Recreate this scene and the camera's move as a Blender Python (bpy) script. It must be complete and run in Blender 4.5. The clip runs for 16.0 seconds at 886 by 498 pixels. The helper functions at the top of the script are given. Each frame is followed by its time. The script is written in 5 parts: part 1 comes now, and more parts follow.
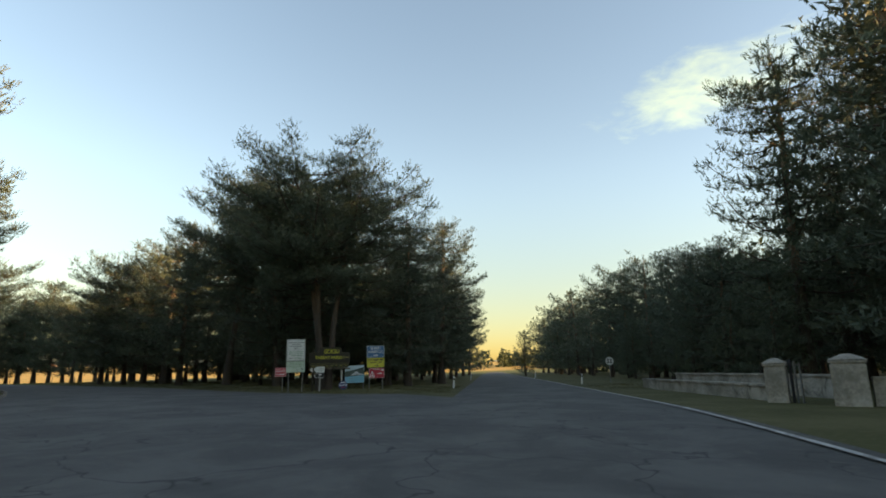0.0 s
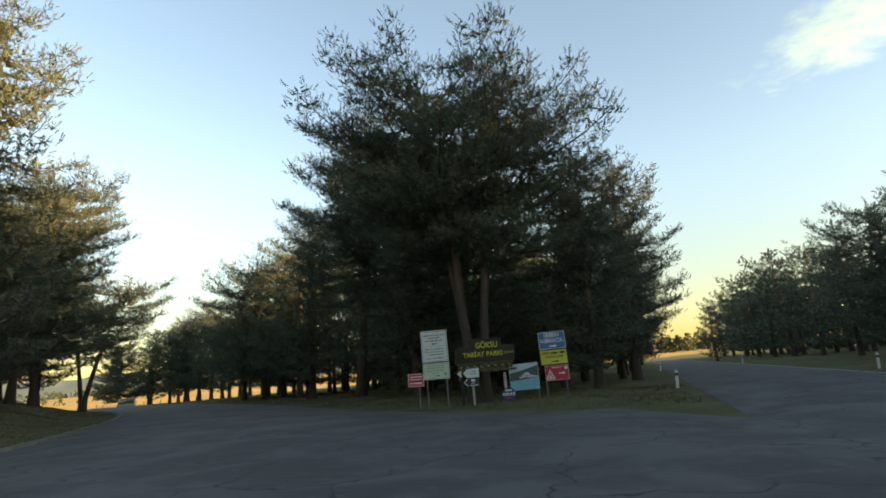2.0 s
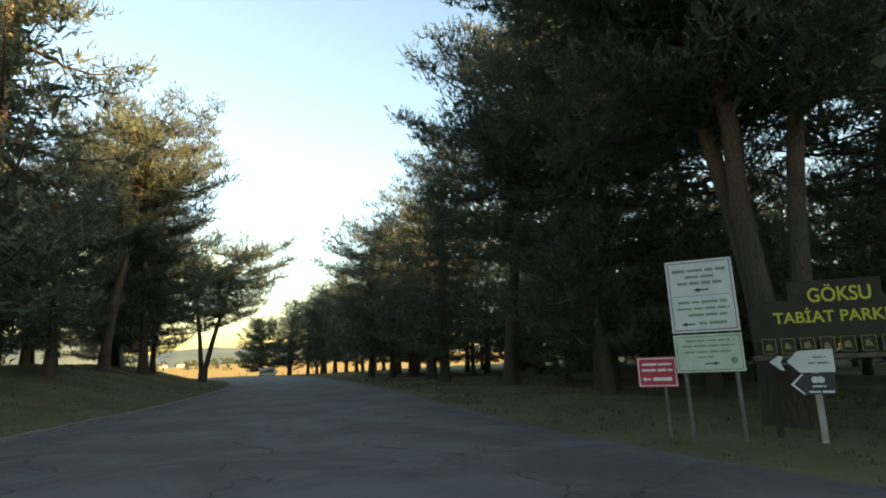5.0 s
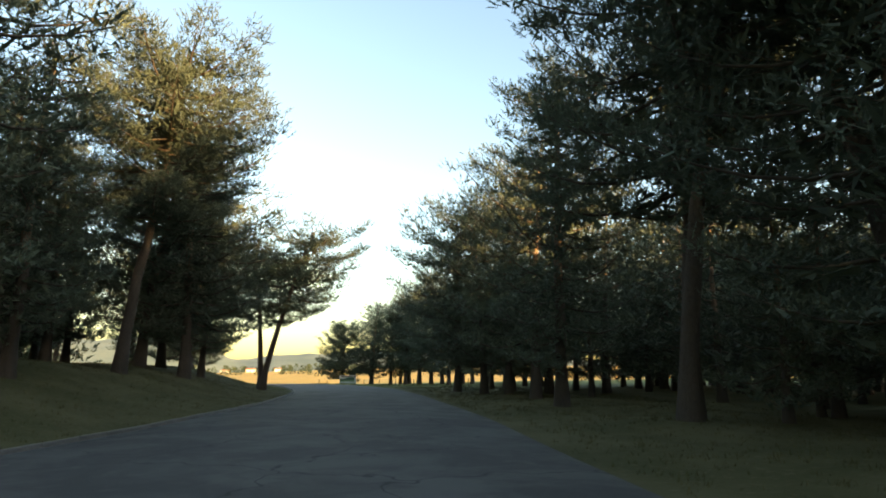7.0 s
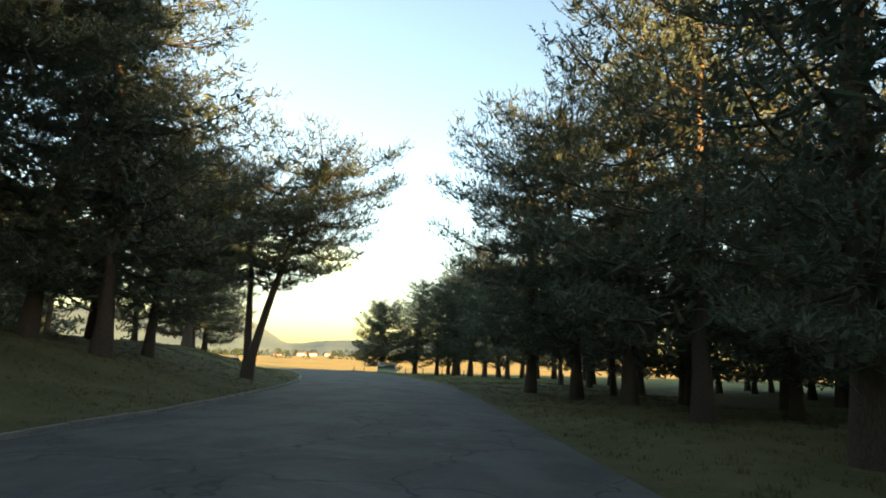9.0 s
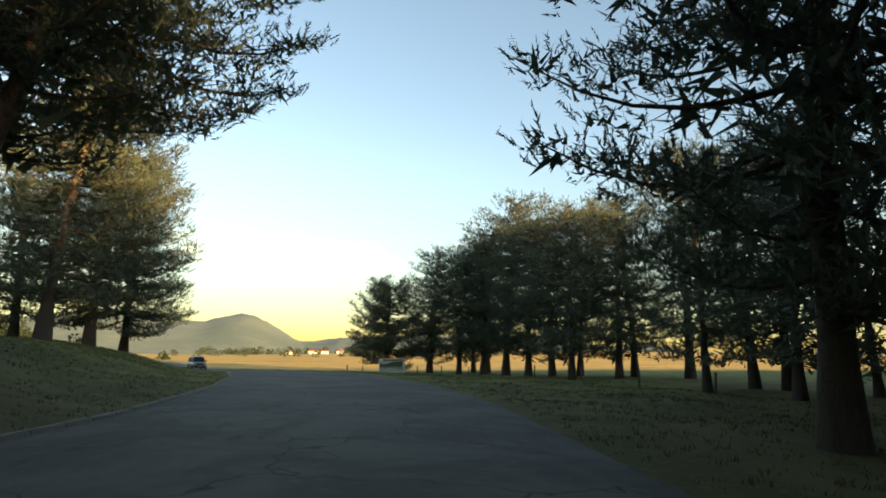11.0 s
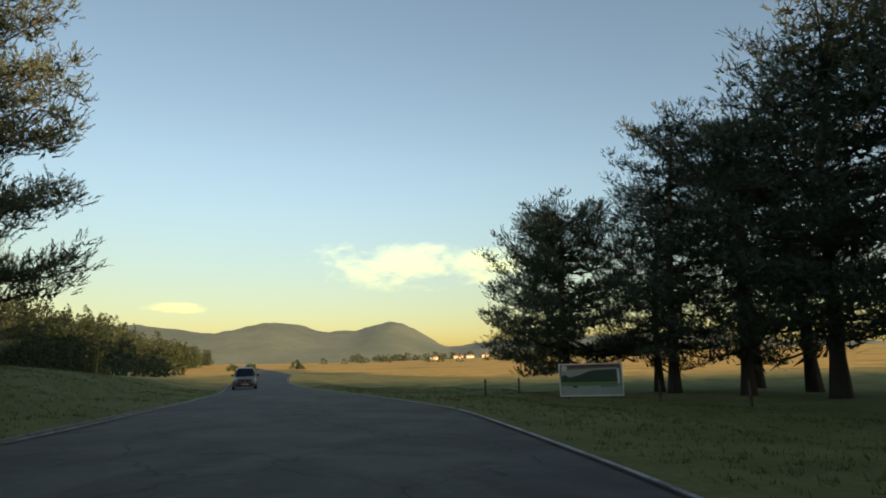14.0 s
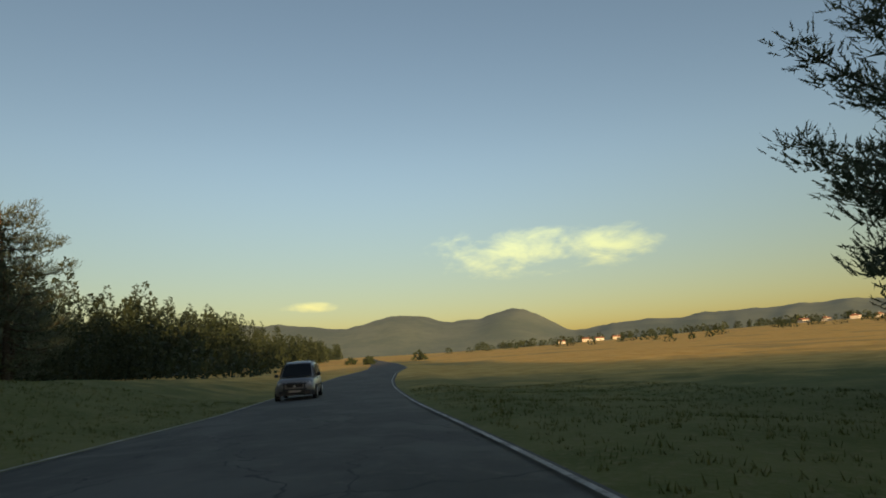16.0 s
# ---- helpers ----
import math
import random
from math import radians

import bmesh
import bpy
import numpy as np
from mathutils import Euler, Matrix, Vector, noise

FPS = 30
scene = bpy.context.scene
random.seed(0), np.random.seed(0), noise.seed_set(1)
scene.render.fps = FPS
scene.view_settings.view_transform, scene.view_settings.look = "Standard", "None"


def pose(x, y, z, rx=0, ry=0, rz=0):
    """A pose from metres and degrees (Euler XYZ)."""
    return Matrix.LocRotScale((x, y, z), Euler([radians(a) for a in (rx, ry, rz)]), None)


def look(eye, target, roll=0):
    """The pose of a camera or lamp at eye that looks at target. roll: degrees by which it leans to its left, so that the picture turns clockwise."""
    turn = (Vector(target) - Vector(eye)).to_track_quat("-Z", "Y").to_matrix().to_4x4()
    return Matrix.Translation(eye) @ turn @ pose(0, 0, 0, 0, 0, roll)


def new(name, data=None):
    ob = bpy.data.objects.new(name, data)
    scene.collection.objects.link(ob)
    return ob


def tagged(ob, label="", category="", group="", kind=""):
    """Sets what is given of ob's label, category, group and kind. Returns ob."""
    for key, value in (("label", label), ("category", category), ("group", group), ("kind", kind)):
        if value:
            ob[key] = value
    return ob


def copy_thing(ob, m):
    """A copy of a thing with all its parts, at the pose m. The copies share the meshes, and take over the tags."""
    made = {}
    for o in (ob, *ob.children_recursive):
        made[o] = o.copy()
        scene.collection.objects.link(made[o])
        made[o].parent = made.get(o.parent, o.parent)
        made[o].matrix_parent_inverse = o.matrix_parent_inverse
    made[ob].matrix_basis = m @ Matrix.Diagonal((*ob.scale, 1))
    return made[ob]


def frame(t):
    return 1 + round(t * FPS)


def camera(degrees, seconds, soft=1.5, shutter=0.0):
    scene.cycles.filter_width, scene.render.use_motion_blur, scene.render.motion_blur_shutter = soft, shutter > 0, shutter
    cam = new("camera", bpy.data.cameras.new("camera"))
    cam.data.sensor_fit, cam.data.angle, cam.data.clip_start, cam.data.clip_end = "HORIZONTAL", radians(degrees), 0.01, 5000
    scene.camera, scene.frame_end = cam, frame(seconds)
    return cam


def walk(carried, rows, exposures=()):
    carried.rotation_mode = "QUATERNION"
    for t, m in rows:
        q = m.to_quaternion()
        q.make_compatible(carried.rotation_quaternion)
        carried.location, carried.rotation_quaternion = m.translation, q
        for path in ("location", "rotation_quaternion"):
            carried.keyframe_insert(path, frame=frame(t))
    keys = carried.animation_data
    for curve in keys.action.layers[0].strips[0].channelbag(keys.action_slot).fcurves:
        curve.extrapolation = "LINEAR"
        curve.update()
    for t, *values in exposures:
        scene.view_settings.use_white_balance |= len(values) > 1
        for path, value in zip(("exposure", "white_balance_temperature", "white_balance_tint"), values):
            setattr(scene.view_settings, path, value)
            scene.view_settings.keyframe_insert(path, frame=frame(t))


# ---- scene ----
# seconds, eye x y z, yaw, pitch, lean to the left
cam = camera(75.5, 16.0, soft=1.8)
PATH = [
    (0, 0.000, 0.000, 0.980, 0.84, 12.00, -0.84),
    (0.5, -0.429, 3.083, 1.010, 4.66, 12.04, -1.68),
    (1, -1.018, 5.985, 1.060, 8.32, 12.10, -2.46),
    (1.5, -1.729, 8.602, 1.120, 11.46, 12.01, -3.74),
    (2, -2.529, 10.857, 1.200, 14.67, 12.21, -4.48),
    (2.5, -3.399, 13.016, 1.250, 18.13, 12.59, -3.95),
    (3, -4.256, 14.924, 1.300, 21.09, 12.53, -3.38),
    (3.5, -5.135, 16.702, 1.330, 23.70, 12.38, -2.90),
    (4, -6.013, 18.397, 1.350, 25.25, 11.79, -2.72),
    (4.2, -6.357, 19.016, 1.350, 25.53, 11.37, -2.53),
    (6.3, -10.937, 26.284, 1.330, 35.02, 11.72, -1.45),
    (6.5, -11.660, 27.277, 1.330, 35.53, 12.02, -0.98),
    (7, -13.420, 29.470, 1.340, 37.65, 12.29, -0.06),
    (7.5, -15.479, 31.862, 1.370, 39.81, 12.05, 1.12),
    (8, -17.793, 34.523, 1.390, 41.66, 11.75, 1.96),
    (8.5, -20.324, 37.367, 1.380, 42.74, 11.63, 2.32),
    (9, -22.920, 40.337, 1.330, 42.88, 11.25, 2.19),
    (9.2, -24.115, 41.613, 1.310, 42.73, 10.99, 2.15),
    (11.3, -40.576, 57.551, 1.269, 44.51, 10.69, 0.27),
    (11.5, -42.230, 59.084, 1.275, 45.26, 10.59, 0.13),
    (12, -46.523, 62.944, 1.272, 47.44, 10.62, 0.19),
    (12.5, -50.924, 66.656, 1.323, 49.92, 10.68, 0.37),
    (13, -55.463, 69.973, 1.308, 52.45, 10.97, -0.28),
    (13.5, -60.095, 72.996, 1.318, 54.93, 11.00, -0.51),
    (14, -64.703, 75.725, 1.279, 57.90, 11.02, -0.88),
    (14.5, -69.370, 78.000, 1.260, 60.15, 10.63, -1.33),
    (15, -74.106, 80.187, 1.200, 62.37, 9.56, -0.95),
    (15.5, -78.678, 82.072, 1.100, 66.52, 10.32, -2.66),
    (16, -83.478, 83.732, 1.020, 69.70, 10.21, -3.43),
]
# seconds, stops, kelvin, tint
EXPOSURES = [(0, 1.9, 7900, 12), (3, 2.2, 7850, 10), (6.3, 2.38, 7700, 8), (9.2, 2.36, 7800, 8), (11.3, 1.6, 7600, 8), (12.5, 1.33, 7500, 9), (14, 0.96, 7550, 9), (16, 0.45, 7600, 9)]
walk(cam, [(t, pose(x, y, z, 90 + pitch, 0, yaw) @ pose(0, 0, 0, 0, 0, lean)) for t, x, y, z, yaw, pitch, lean in PATH], EXPOSURES)

# ---- light ----
SUN_AZIMUTH, SUN_HEIGHT = 99.0, 5.2      # degrees clockwise from +y, degrees above the horizon


def link(tree, a, b):
    tree.links.new(a, b)


def maths(tree, op, a, b=None, clamp=False):
    n = tree.nodes.new("ShaderNodeMath")
    n.operation, n.use_clamp = op, clamp
    for k, v in enumerate((a, b)):
        if v is None:
            continue
        if isinstance(v, (int, float)):
            n.inputs[k].default_value = v
        else:
            link(tree, v, n.inputs[k])
    return n.outputs[0]


def blend(tree, fac, a, b, kind="MIX"):
    n = tree.nodes.new("ShaderNodeMix")
    n.data_type, n.blend_type = "RGBA", kind
    for slot, v in ((n.inputs[0], fac), (n.inputs[6], a), (n.inputs[7], b)):
        if isinstance(v, (int, float)):
            slot.default_value = v
        elif isinstance(v, (tuple, list)):
            slot.default_value = (*v[:3], 1)
        else:
            link(tree, v, slot)
    return n.outputs[2]


def noise_tex(tree, vec, scale, detail=4.0, rough=0.55, warp=0.0):
    n = tree.nodes.new("ShaderNodeTexNoise")
    n.inputs["Scale"].default_value, n.inputs["Detail"].default_value = scale, detail
    n.inputs["Roughness"].default_value, n.inputs["Distortion"].default_value = rough, warp
    if vec is not None:
        link(tree, vec, n.inputs["Vector"])
    return n.outputs[0]


def ramp(tree, fac, lo, hi):
    n = tree.nodes.new("ShaderNodeMapRange")
    n.interpolation_type = "SMOOTHSTEP"
    n.inputs[1].default_value, n.inputs[2].default_value = lo, hi
    link(tree, fac, n.inputs[0])
    return n.outputs[0]


def make_world():
    world = bpy.data.worlds.new("evening_sky")
    scene.world = world
    world.use_nodes = True
    tree = world.node_tree
    tree.nodes.clear()
    sky = tree.nodes.new("ShaderNodeTexSky")
    sky.sky_type, sky.sun_disc = "NISHITA", False
    sky.sun_elevation, sky.sun_rotation = radians(SUN_HEIGHT), radians(SUN_AZIMUTH)
    sky.altitude, sky.air_density, sky.dust_density, sky.ozone_density = 1000, 1.0, SKY_DUST, 1.0
    coord = tree.nodes.new("ShaderNodeTexCoord").outputs["Generated"]
    sep = tree.nodes.new("ShaderNodeSeparateXYZ")
    link(tree, coord, sep.inputs[0])
    x, y, z = sep.outputs
    az = maths(tree, "ARCTAN2", maths(tree, "MULTIPLY", x, -1.0), y)      # from +y towards -x
    el = maths(tree, "ARCSINE", z)
    stretch = tree.nodes.new("ShaderNodeVectorMath")
    stretch.operation = "MULTIPLY"
    link(tree, coord, stretch.inputs[0])
    stretch.inputs[1].default_value = (1, 1, 2.6)
    wisps = noise_tex(tree, stretch.outputs[0], 9.0, 7.0, 0.6, 0.4)
    fine = noise_tex(tree, stretch.outputs[0], 30.0, 5.0, 0.6, 0.2)
    total = None
    for a0, e0, wa, we, tilt, amount in CLOUDS:
        da = maths(tree, "DIVIDE", maths(tree, "SUBTRACT", az, radians(a0)), radians(wa))
        lift = maths(tree, "MULTIPLY", da, tilt)
        de = maths(tree, "SUBTRACT", maths(tree, "DIVIDE", maths(tree, "SUBTRACT", el, radians(e0)), radians(we)), lift)
        r2 = maths(tree, "ADD", maths(tree, "MULTIPLY", da, da), maths(tree, "MULTIPLY", de, de))
        core = maths(tree, "SUBTRACT", 1.15, r2)
        shape = maths(tree, "ADD", core, maths(tree, "MULTIPLY", maths(tree, "SUBTRACT", wisps, 0.52), 3.2))
        shape = maths(tree, "ADD", shape, maths(tree, "MULTIPLY", maths(tree, "SUBTRACT", fine, 0.5), 1.0))
        m = maths(tree, "MULTIPLY", ramp(tree, shape, 0.1, 1.5), amount)
        total = m if total is None else maths(tree, "MAXIMUM", total, m)
    haze = blend(tree, ramp(tree, el, 0.0, radians(20)), HORIZON_TINT, SKY_TINT)
    tinted = blend(tree, 1.0, sky.outputs[0], haze, "MULTIPLY")
    bg = tree.nodes.new("ShaderNodeBackground")
    bg.inputs["Strength"].default_value = SKY_STRENGTH
    both = blend(tree, total, tinted, blend(tree, 1.0, tinted, (2.15, 1.74, 1.0), "MULTIPLY"))
    link(tree, both, bg.inputs["Color"])
    out = tree.nodes.new("ShaderNodeOutputWorld")
    link(tree, bg.outputs[0], out.inputs["Surface"])


SKY_DUST, SKY_STRENGTH, SKY_TINT, HORIZON_TINT = 1.6, 0.15, (0.97, 1.0, 1.09), (0.58, 0.56, 0.505)
# azimuth, height, half width, half height (degrees), tilt, amount
CLOUDS = [(-26, 25.4, 12.5, 3.4, -0.4, 0.9), (60, 9.4, 12.5, 2.6, 0.0, 1.0), (83, 5.0, 2.8, 0.6, 0.0, 0.7)]
make_world()

sun = new("sun", bpy.data.lights.new("sun", "SUN"))
sun.data.energy, sun.data.angle, sun.data.color = 5.0, radians(0.6), (1.0, 0.66, 0.33)
_a, _h = radians(SUN_AZIMUTH), radians(SUN_HEIGHT)
sun.matrix_basis = look((0, 0, 60), (-100 * math.sin(_a) * math.cos(_h), -100 * math.cos(_a) * math.cos(_h), 60 - 100 * math.sin(_h)))


# ---- materials ----
def material(name, base, rough=0.8, metal=0.0, spec=0.5):
    m = bpy.data.materials.new(name)
    m.use_nodes = True
    b = m.node_tree.nodes["Principled BSDF"]
    b.inputs["Base Color"].default_value = (*base, 1)
    b.inputs["Roughness"].default_value, b.inputs["Metallic"].default_value = rough, metal
    b.inputs["Specular IOR Level"].default_value = spec
    return m, m.node_tree, b


def coords(tree, kind="Object"):
    return tree.nodes.new("ShaderNodeTexCoord").outputs[kind]


def bump(tree, shader, height, strength, distance):
    n = tree.nodes.new("ShaderNodeBump")
    n.inputs["Strength"].default_value, n.inputs["Distance"].default_value = strength, distance
    link(tree, height, n.inputs["Height"])
    link(tree, n.outputs[0], shader.inputs["Normal"])


def mottled(name, dark, bright, scale, fine, rough=0.8, metal=0.0, relief=0.02, strength=0.4, kind="Object", stain=None):
    """A surface with a coarse and a fine variation between two colours, and a relief."""
    m, tree, b = material(name, bright, rough, metal)
    c = coords(tree, kind)
    big, small = noise_tex(tree, c, scale, 4.0), noise_tex(tree, c, fine, 5.0, 0.65)
    f = ramp(tree, maths(tree, "ADD", maths(tree, "MULTIPLY", big, 0.6), maths(tree, "MULTIPLY", small, 0.4)), 0.36, 0.66)
    col = blend(tree, f, dark, bright)
    if stain:
        col = blend(tree, ramp(tree, noise_tex(tree, c, scale * 0.7, 6.0, 0.7, 1.0), 0.55, 0.75), col, stain)
    link(tree, col, b.inputs["Base Color"])
    link(tree, maths(tree, "ADD", maths(tree, "MULTIPLY", small, 0.25), rough - 0.12), b.inputs["Roughness"])
    bump(tree, b, small, strength, relief)
    return m


def needle_material(name, deep, young, dry):
    m, tree, b = material(name, deep, 0.62, 0.0, 0.25)
    info = tree.nodes.new("ShaderNodeObjectInfo")
    c = coords(tree)
    big = noise_tex(tree, c, 0.55, 3.0)
    small = noise_tex(tree, c, 5.0, 3.0)
    f = maths(tree, "ADD", maths(tree, "MULTIPLY", big, 0.55), maths(tree, "MULTIPLY", small, 0.45))
    f = maths(tree, "ADD", f, maths(tree, "MULTIPLY", maths(tree, "SUBTRACT", info.outputs["Random"], 0.5), 0.18))
    col = blend(tree, ramp(tree, f, 0.34, 0.68), deep, young)
    col = blend(tree, ramp(tree, noise_tex(tree, c, 0.9, 5.0, 0.7), 0.64, 0.80), col, dry)
    link(tree, col, b.inputs["Base Color"])
    glow = tree.nodes.new("ShaderNodeBsdfTranslucent")
    link(tree, col, glow.inputs["Color"])
    mix = tree.nodes.new("ShaderNodeMixShader")
    mix.inputs[0].default_value = 0.22
    link(tree, b.outputs[0], mix.inputs[1])
    link(tree, glow.outputs[0], mix.inputs[2])
    link(tree, mix.outputs[0], tree.nodes["Material Output"].inputs["Surface"])
    return m


def bark_material():
    m, tree, b = material("pine_bark", (0.1, 0.075, 0.055), 0.9, 0.0, 0.2)
    c = coords(tree)
    sep = tree.nodes.new("ShaderNodeSeparateXYZ")
    link(tree, c, sep.inputs[0])
    squash = tree.nodes.new("ShaderNodeMapping")
    squash.inputs["Scale"].default_value = (1, 1, 0.28)
    link(tree, c, squash.inputs[0])
    plates = tree.nodes.new("ShaderNodeTexVoronoi")
    plates.feature = "DISTANCE_TO_EDGE"
    plates.inputs["Scale"].default_value = 17
    link(tree, squash.outputs[0], plates.inputs["Vector"])
    crack = ramp(tree, plates.outputs["Distance"], -0.06, 0.12)
    fine = noise_tex(tree, squash.outputs[0], 30, 4)
    low = blend(tree, fine, (0.058, 0.047, 0.038), (0.100, 0.081, 0.065))
    high = blend(tree, fine, (0.17, 0.115, 0.075), (0.26, 0.18, 0.12))
    up = ramp(tree, maths(tree, "ADD", sep.outputs[2], maths(tree, "MULTIPLY", noise_tex(tree, c, 1.4), 3.0)), 5.2, 8.2)
    col = blend(tree, crack, (0.055, 0.043, 0.033), blend(tree, up, low, high))
    link(tree, col, b.inputs["Base Color"])
    bump(tree, b, crack, 0.7, 0.03)
    return m


def grass_material():
    """Short dry summer turf: green by the wood and the road, straw with sunlit gold in its colour on the open field."""
    m, tree, b = material("turf", (0.1, 0.1, 0.03), 0.95, 0.0, 0.15)
    c = coords(tree)
    sep = tree.nodes.new("ShaderNodeSeparateXYZ")
    link(tree, c, sep.inputs[0])
    big, mid, small = noise_tex(tree, c, 0.035, 5.0, 0.6), noise_tex(tree, c, 0.4, 4.0, 0.6), noise_tex(tree, c, 7.0, 4.0, 0.7)
    near = blend(tree, ramp(tree, mid, 0.35, 0.7), (0.105, 0.125, 0.036), (0.165, 0.172, 0.060))
    near = blend(tree, ramp(tree, small, 0.45, 0.75), near, (0.20, 0.18, 0.08))
    # darker turf towards the east and south
    dark_turf = blend(tree, ramp(tree, mid, 0.35, 0.7), (0.074, 0.074, 0.030), (0.118, 0.106, 0.050))
    dark_turf = blend(tree, ramp(tree, small, 0.5, 0.78), dark_turf, (0.15, 0.122, 0.070))
    # straw tone with the low sun's gold painted into it
    straw = blend(tree, ramp(tree, mid, 0.3, 0.7), (0.56, 0.33, 0.085), (0.68, 0.45, 0.14))
    straw = blend(tree, ramp(tree, big, 0.52, 0.66), straw, (0.36, 0.27, 0.10))
    far = maths(tree, "ADD", maths(tree, "MULTIPLY", sep.outputs[0], -0.0131), maths(tree, "MULTIPLY", sep.outputs[1], 0.0087))
    far = maths(tree, "ADD", far, maths(tree, "MULTIPLY", maths(tree, "SUBTRACT", mid, 0.5), 0.5))
    near = blend(tree, ramp(tree, far, 1.15, 1.75), dark_turf, near)
    col = blend(tree, ramp(tree, far, 2.15, 2.75), near, straw)
    link(tree, col, b.inputs["Base Color"])
    bump(tree, b, small, 0.8, 0.05)
    return m


def asphalt_material():
    m, tree, b = material("asphalt", (0.06, 0.06, 0.058), 0.85, 0.0, 0.35)
    c = coords(tree)
    grit, patch, wide = noise_tex(tree, c, 60, 3, 0.7), noise_tex(tree, c, 0.5, 5, 0.65, 0.6), noise_tex(tree, c, 3.0, 5, 0.6)
    col = blend(tree, ramp(tree, patch, 0.38, 0.64), (0.062, 0.061, 0.058), (0.115, 0.112, 0.105))
    col = blend(tree, ramp(tree, wide, 0.55, 0.8), col, (0.14, 0.13, 0.115))
    col = blend(tree, maths(tree, "MULTIPLY", grit, 0.5), col, (0.045, 0.045, 0.043))
    crack = tree.nodes.new("ShaderNodeTexVoronoi")
    crack.feature = "DISTANCE_TO_EDGE"
    crack.inputs["Scale"].default_value = 0.35
    warp = tree.nodes.new("ShaderNodeVectorMath")
    warp.operation = "ADD"
    link(tree, c, warp.inputs[0])
    vn = tree.nodes.new("ShaderNodeTexNoise")
    vn.inputs["Scale"].default_value = 1.5
    link(tree, c, vn.inputs["Vector"])
    link(tree, vn.outputs[1], warp.inputs[1])
    link(tree, warp.outputs[0], crack.inputs["Vector"])
    line = ramp(tree, crack.outputs["Distance"], 0.0, 0.012)
    col = blend(tree, line, (0.03, 0.03, 0.03), col)
    link(tree, col, b.inputs["Base Color"])
    bump(tree, b, grit, 0.5, 0.006)
    return m


LIMB = mottled("pine_limb", (0.05, 0.04, 0.03), (0.11, 0.08, 0.055), 2.0, 25, 0.9)
TURF, ASPHALT, BARK = grass_material(), asphalt_material(), bark_material()
NEEDLES = needle_material("pine_needles", (0.085, 0.110, 0.080), (0.115, 0.142, 0.092), (0.128, 0.134, 0.078))
# pine needles again, darkened: the shade of the far crowns is in this colour
FAR_SHADED_NEEDLES = needle_material("shaded_wood_needles", (0.030, 0.046, 0.026), (0.052, 0.072, 0.038), (0.075, 0.080, 0.044))
CONCRETE = mottled("weathered_concrete", (0.17, 0.155, 0.125), (0.37, 0.34, 0.29), 1.6, 14, 0.9, stain=(0.075, 0.072, 0.058))
ROAD_PAINT = mottled("worn_road_paint", (0.16, 0.155, 0.145), (0.52, 0.51, 0.48), 2.0, 20, 0.75)
# aerial haze is mixed into the scrub colour, paler and bluer with distance in mind
HILL = mottled("hazy_hillside_scrub", (0.10, 0.145, 0.125), (0.165, 0.205, 0.165), 0.004, 0.03, 0.95, relief=2.0, strength=0.3)


# ---- mesh helpers ----
def mesh_object(name, verts, faces, mat, parent=None, label="", smooth=False):
    me = bpy.data.meshes.new(name)
    me.from_pydata([tuple(v) for v in verts], [], [tuple(f) for f in faces])
    me.materials.append(mat)
    if smooth:
        me.polygons.foreach_set("use_smooth", [True] * len(me.polygons))
    ob = new(name, me)
    ob.parent = parent
    if label:
        ob["label"] = label
    return ob


def part(name, bm, mat, parent, label="", smooth=False):
    me = bpy.data.meshes.new(name)
    bm.to_mesh(me)
    bm.free()
    me.materials.append(mat)
    if smooth:
        me.polygons.foreach_set("use_smooth", [True] * len(me.polygons))
    ob = new(name, me)
    ob.parent = parent
    if label:
        ob["label"] = label
    return ob


def box(sx, sy, sz, at=(0, 0, 0), bevel=0.0, turn=0.0):
    """A block with its foot at z = at[2]."""
    bm = bmesh.new()
    bmesh.ops.create_cube(bm, size=1, matrix=Matrix.Translation((at[0], at[1], at[2] + sz / 2)) @ Matrix.Rotation(radians(turn), 4, "Z") @ Matrix.Diagonal((sx, sy, sz, 1)))
    if bevel:
        bmesh.ops.bevel(bm, geom=bm.edges[:], offset=bevel, segments=2, affect="EDGES")
    return bm


def rod(r, h, at=(0, 0, 0), sides=12, r2=None, tilt=None):
    bm = bmesh.new()
    m = Matrix.Translation(at) @ (tilt or Matrix()) @ Matrix.Translation((0, 0, h / 2))
    bmesh.ops.create_cone(bm, cap_ends=True, segments=sides, radius1=r, radius2=r if r2 is None else r2, depth=h, matrix=m)
    return bm


def root(name, m, label, category, group=""):
    ob = new(name)
    ob.empty_display_size = 0.3
    ob.matrix_basis = m
    return tagged(ob, label, category, group)


# ---- the ground and the roads ----
LEFT_EDGE = np.array([(-9, -60), (-8.5, -20), (-9.2, 0), (-12.5, 12), (-16.6, 20.4), (-22, 28.5), (-28, 36.4), (-37, 46.3), (-46, 54.8), (-52, 59.8), (-60, 65.3),
                      (-70, 71), (-80, 75.6), (-90, 79.2), (-102.5, 83), (-110, 84.7), (-118, 86.5), (-128, 89), (-145, 94), (-170, 102.5), (-210, 112), (-300, 130), (-420, 155)], float)
RIGHT_EDGE = np.array([(1.5, 27.5), (-2.5, 26.8), (-6, 27.8), (-11, 31.5), (-18.3, 39), (-23, 44.2), (-38.6, 59.6), (-49, 68.8), (-58.4, 75.4), (-68, 80.8), (-78, 84.8),
                       (-90, 87.2), (-101, 89.2), (-108.5, 90.8), (-116.5, 92.6), (-126.5, 95.1), (-143.5, 100), (-168.5, 108.4), (-209, 118), (-299, 136), (-419, 161)], float)
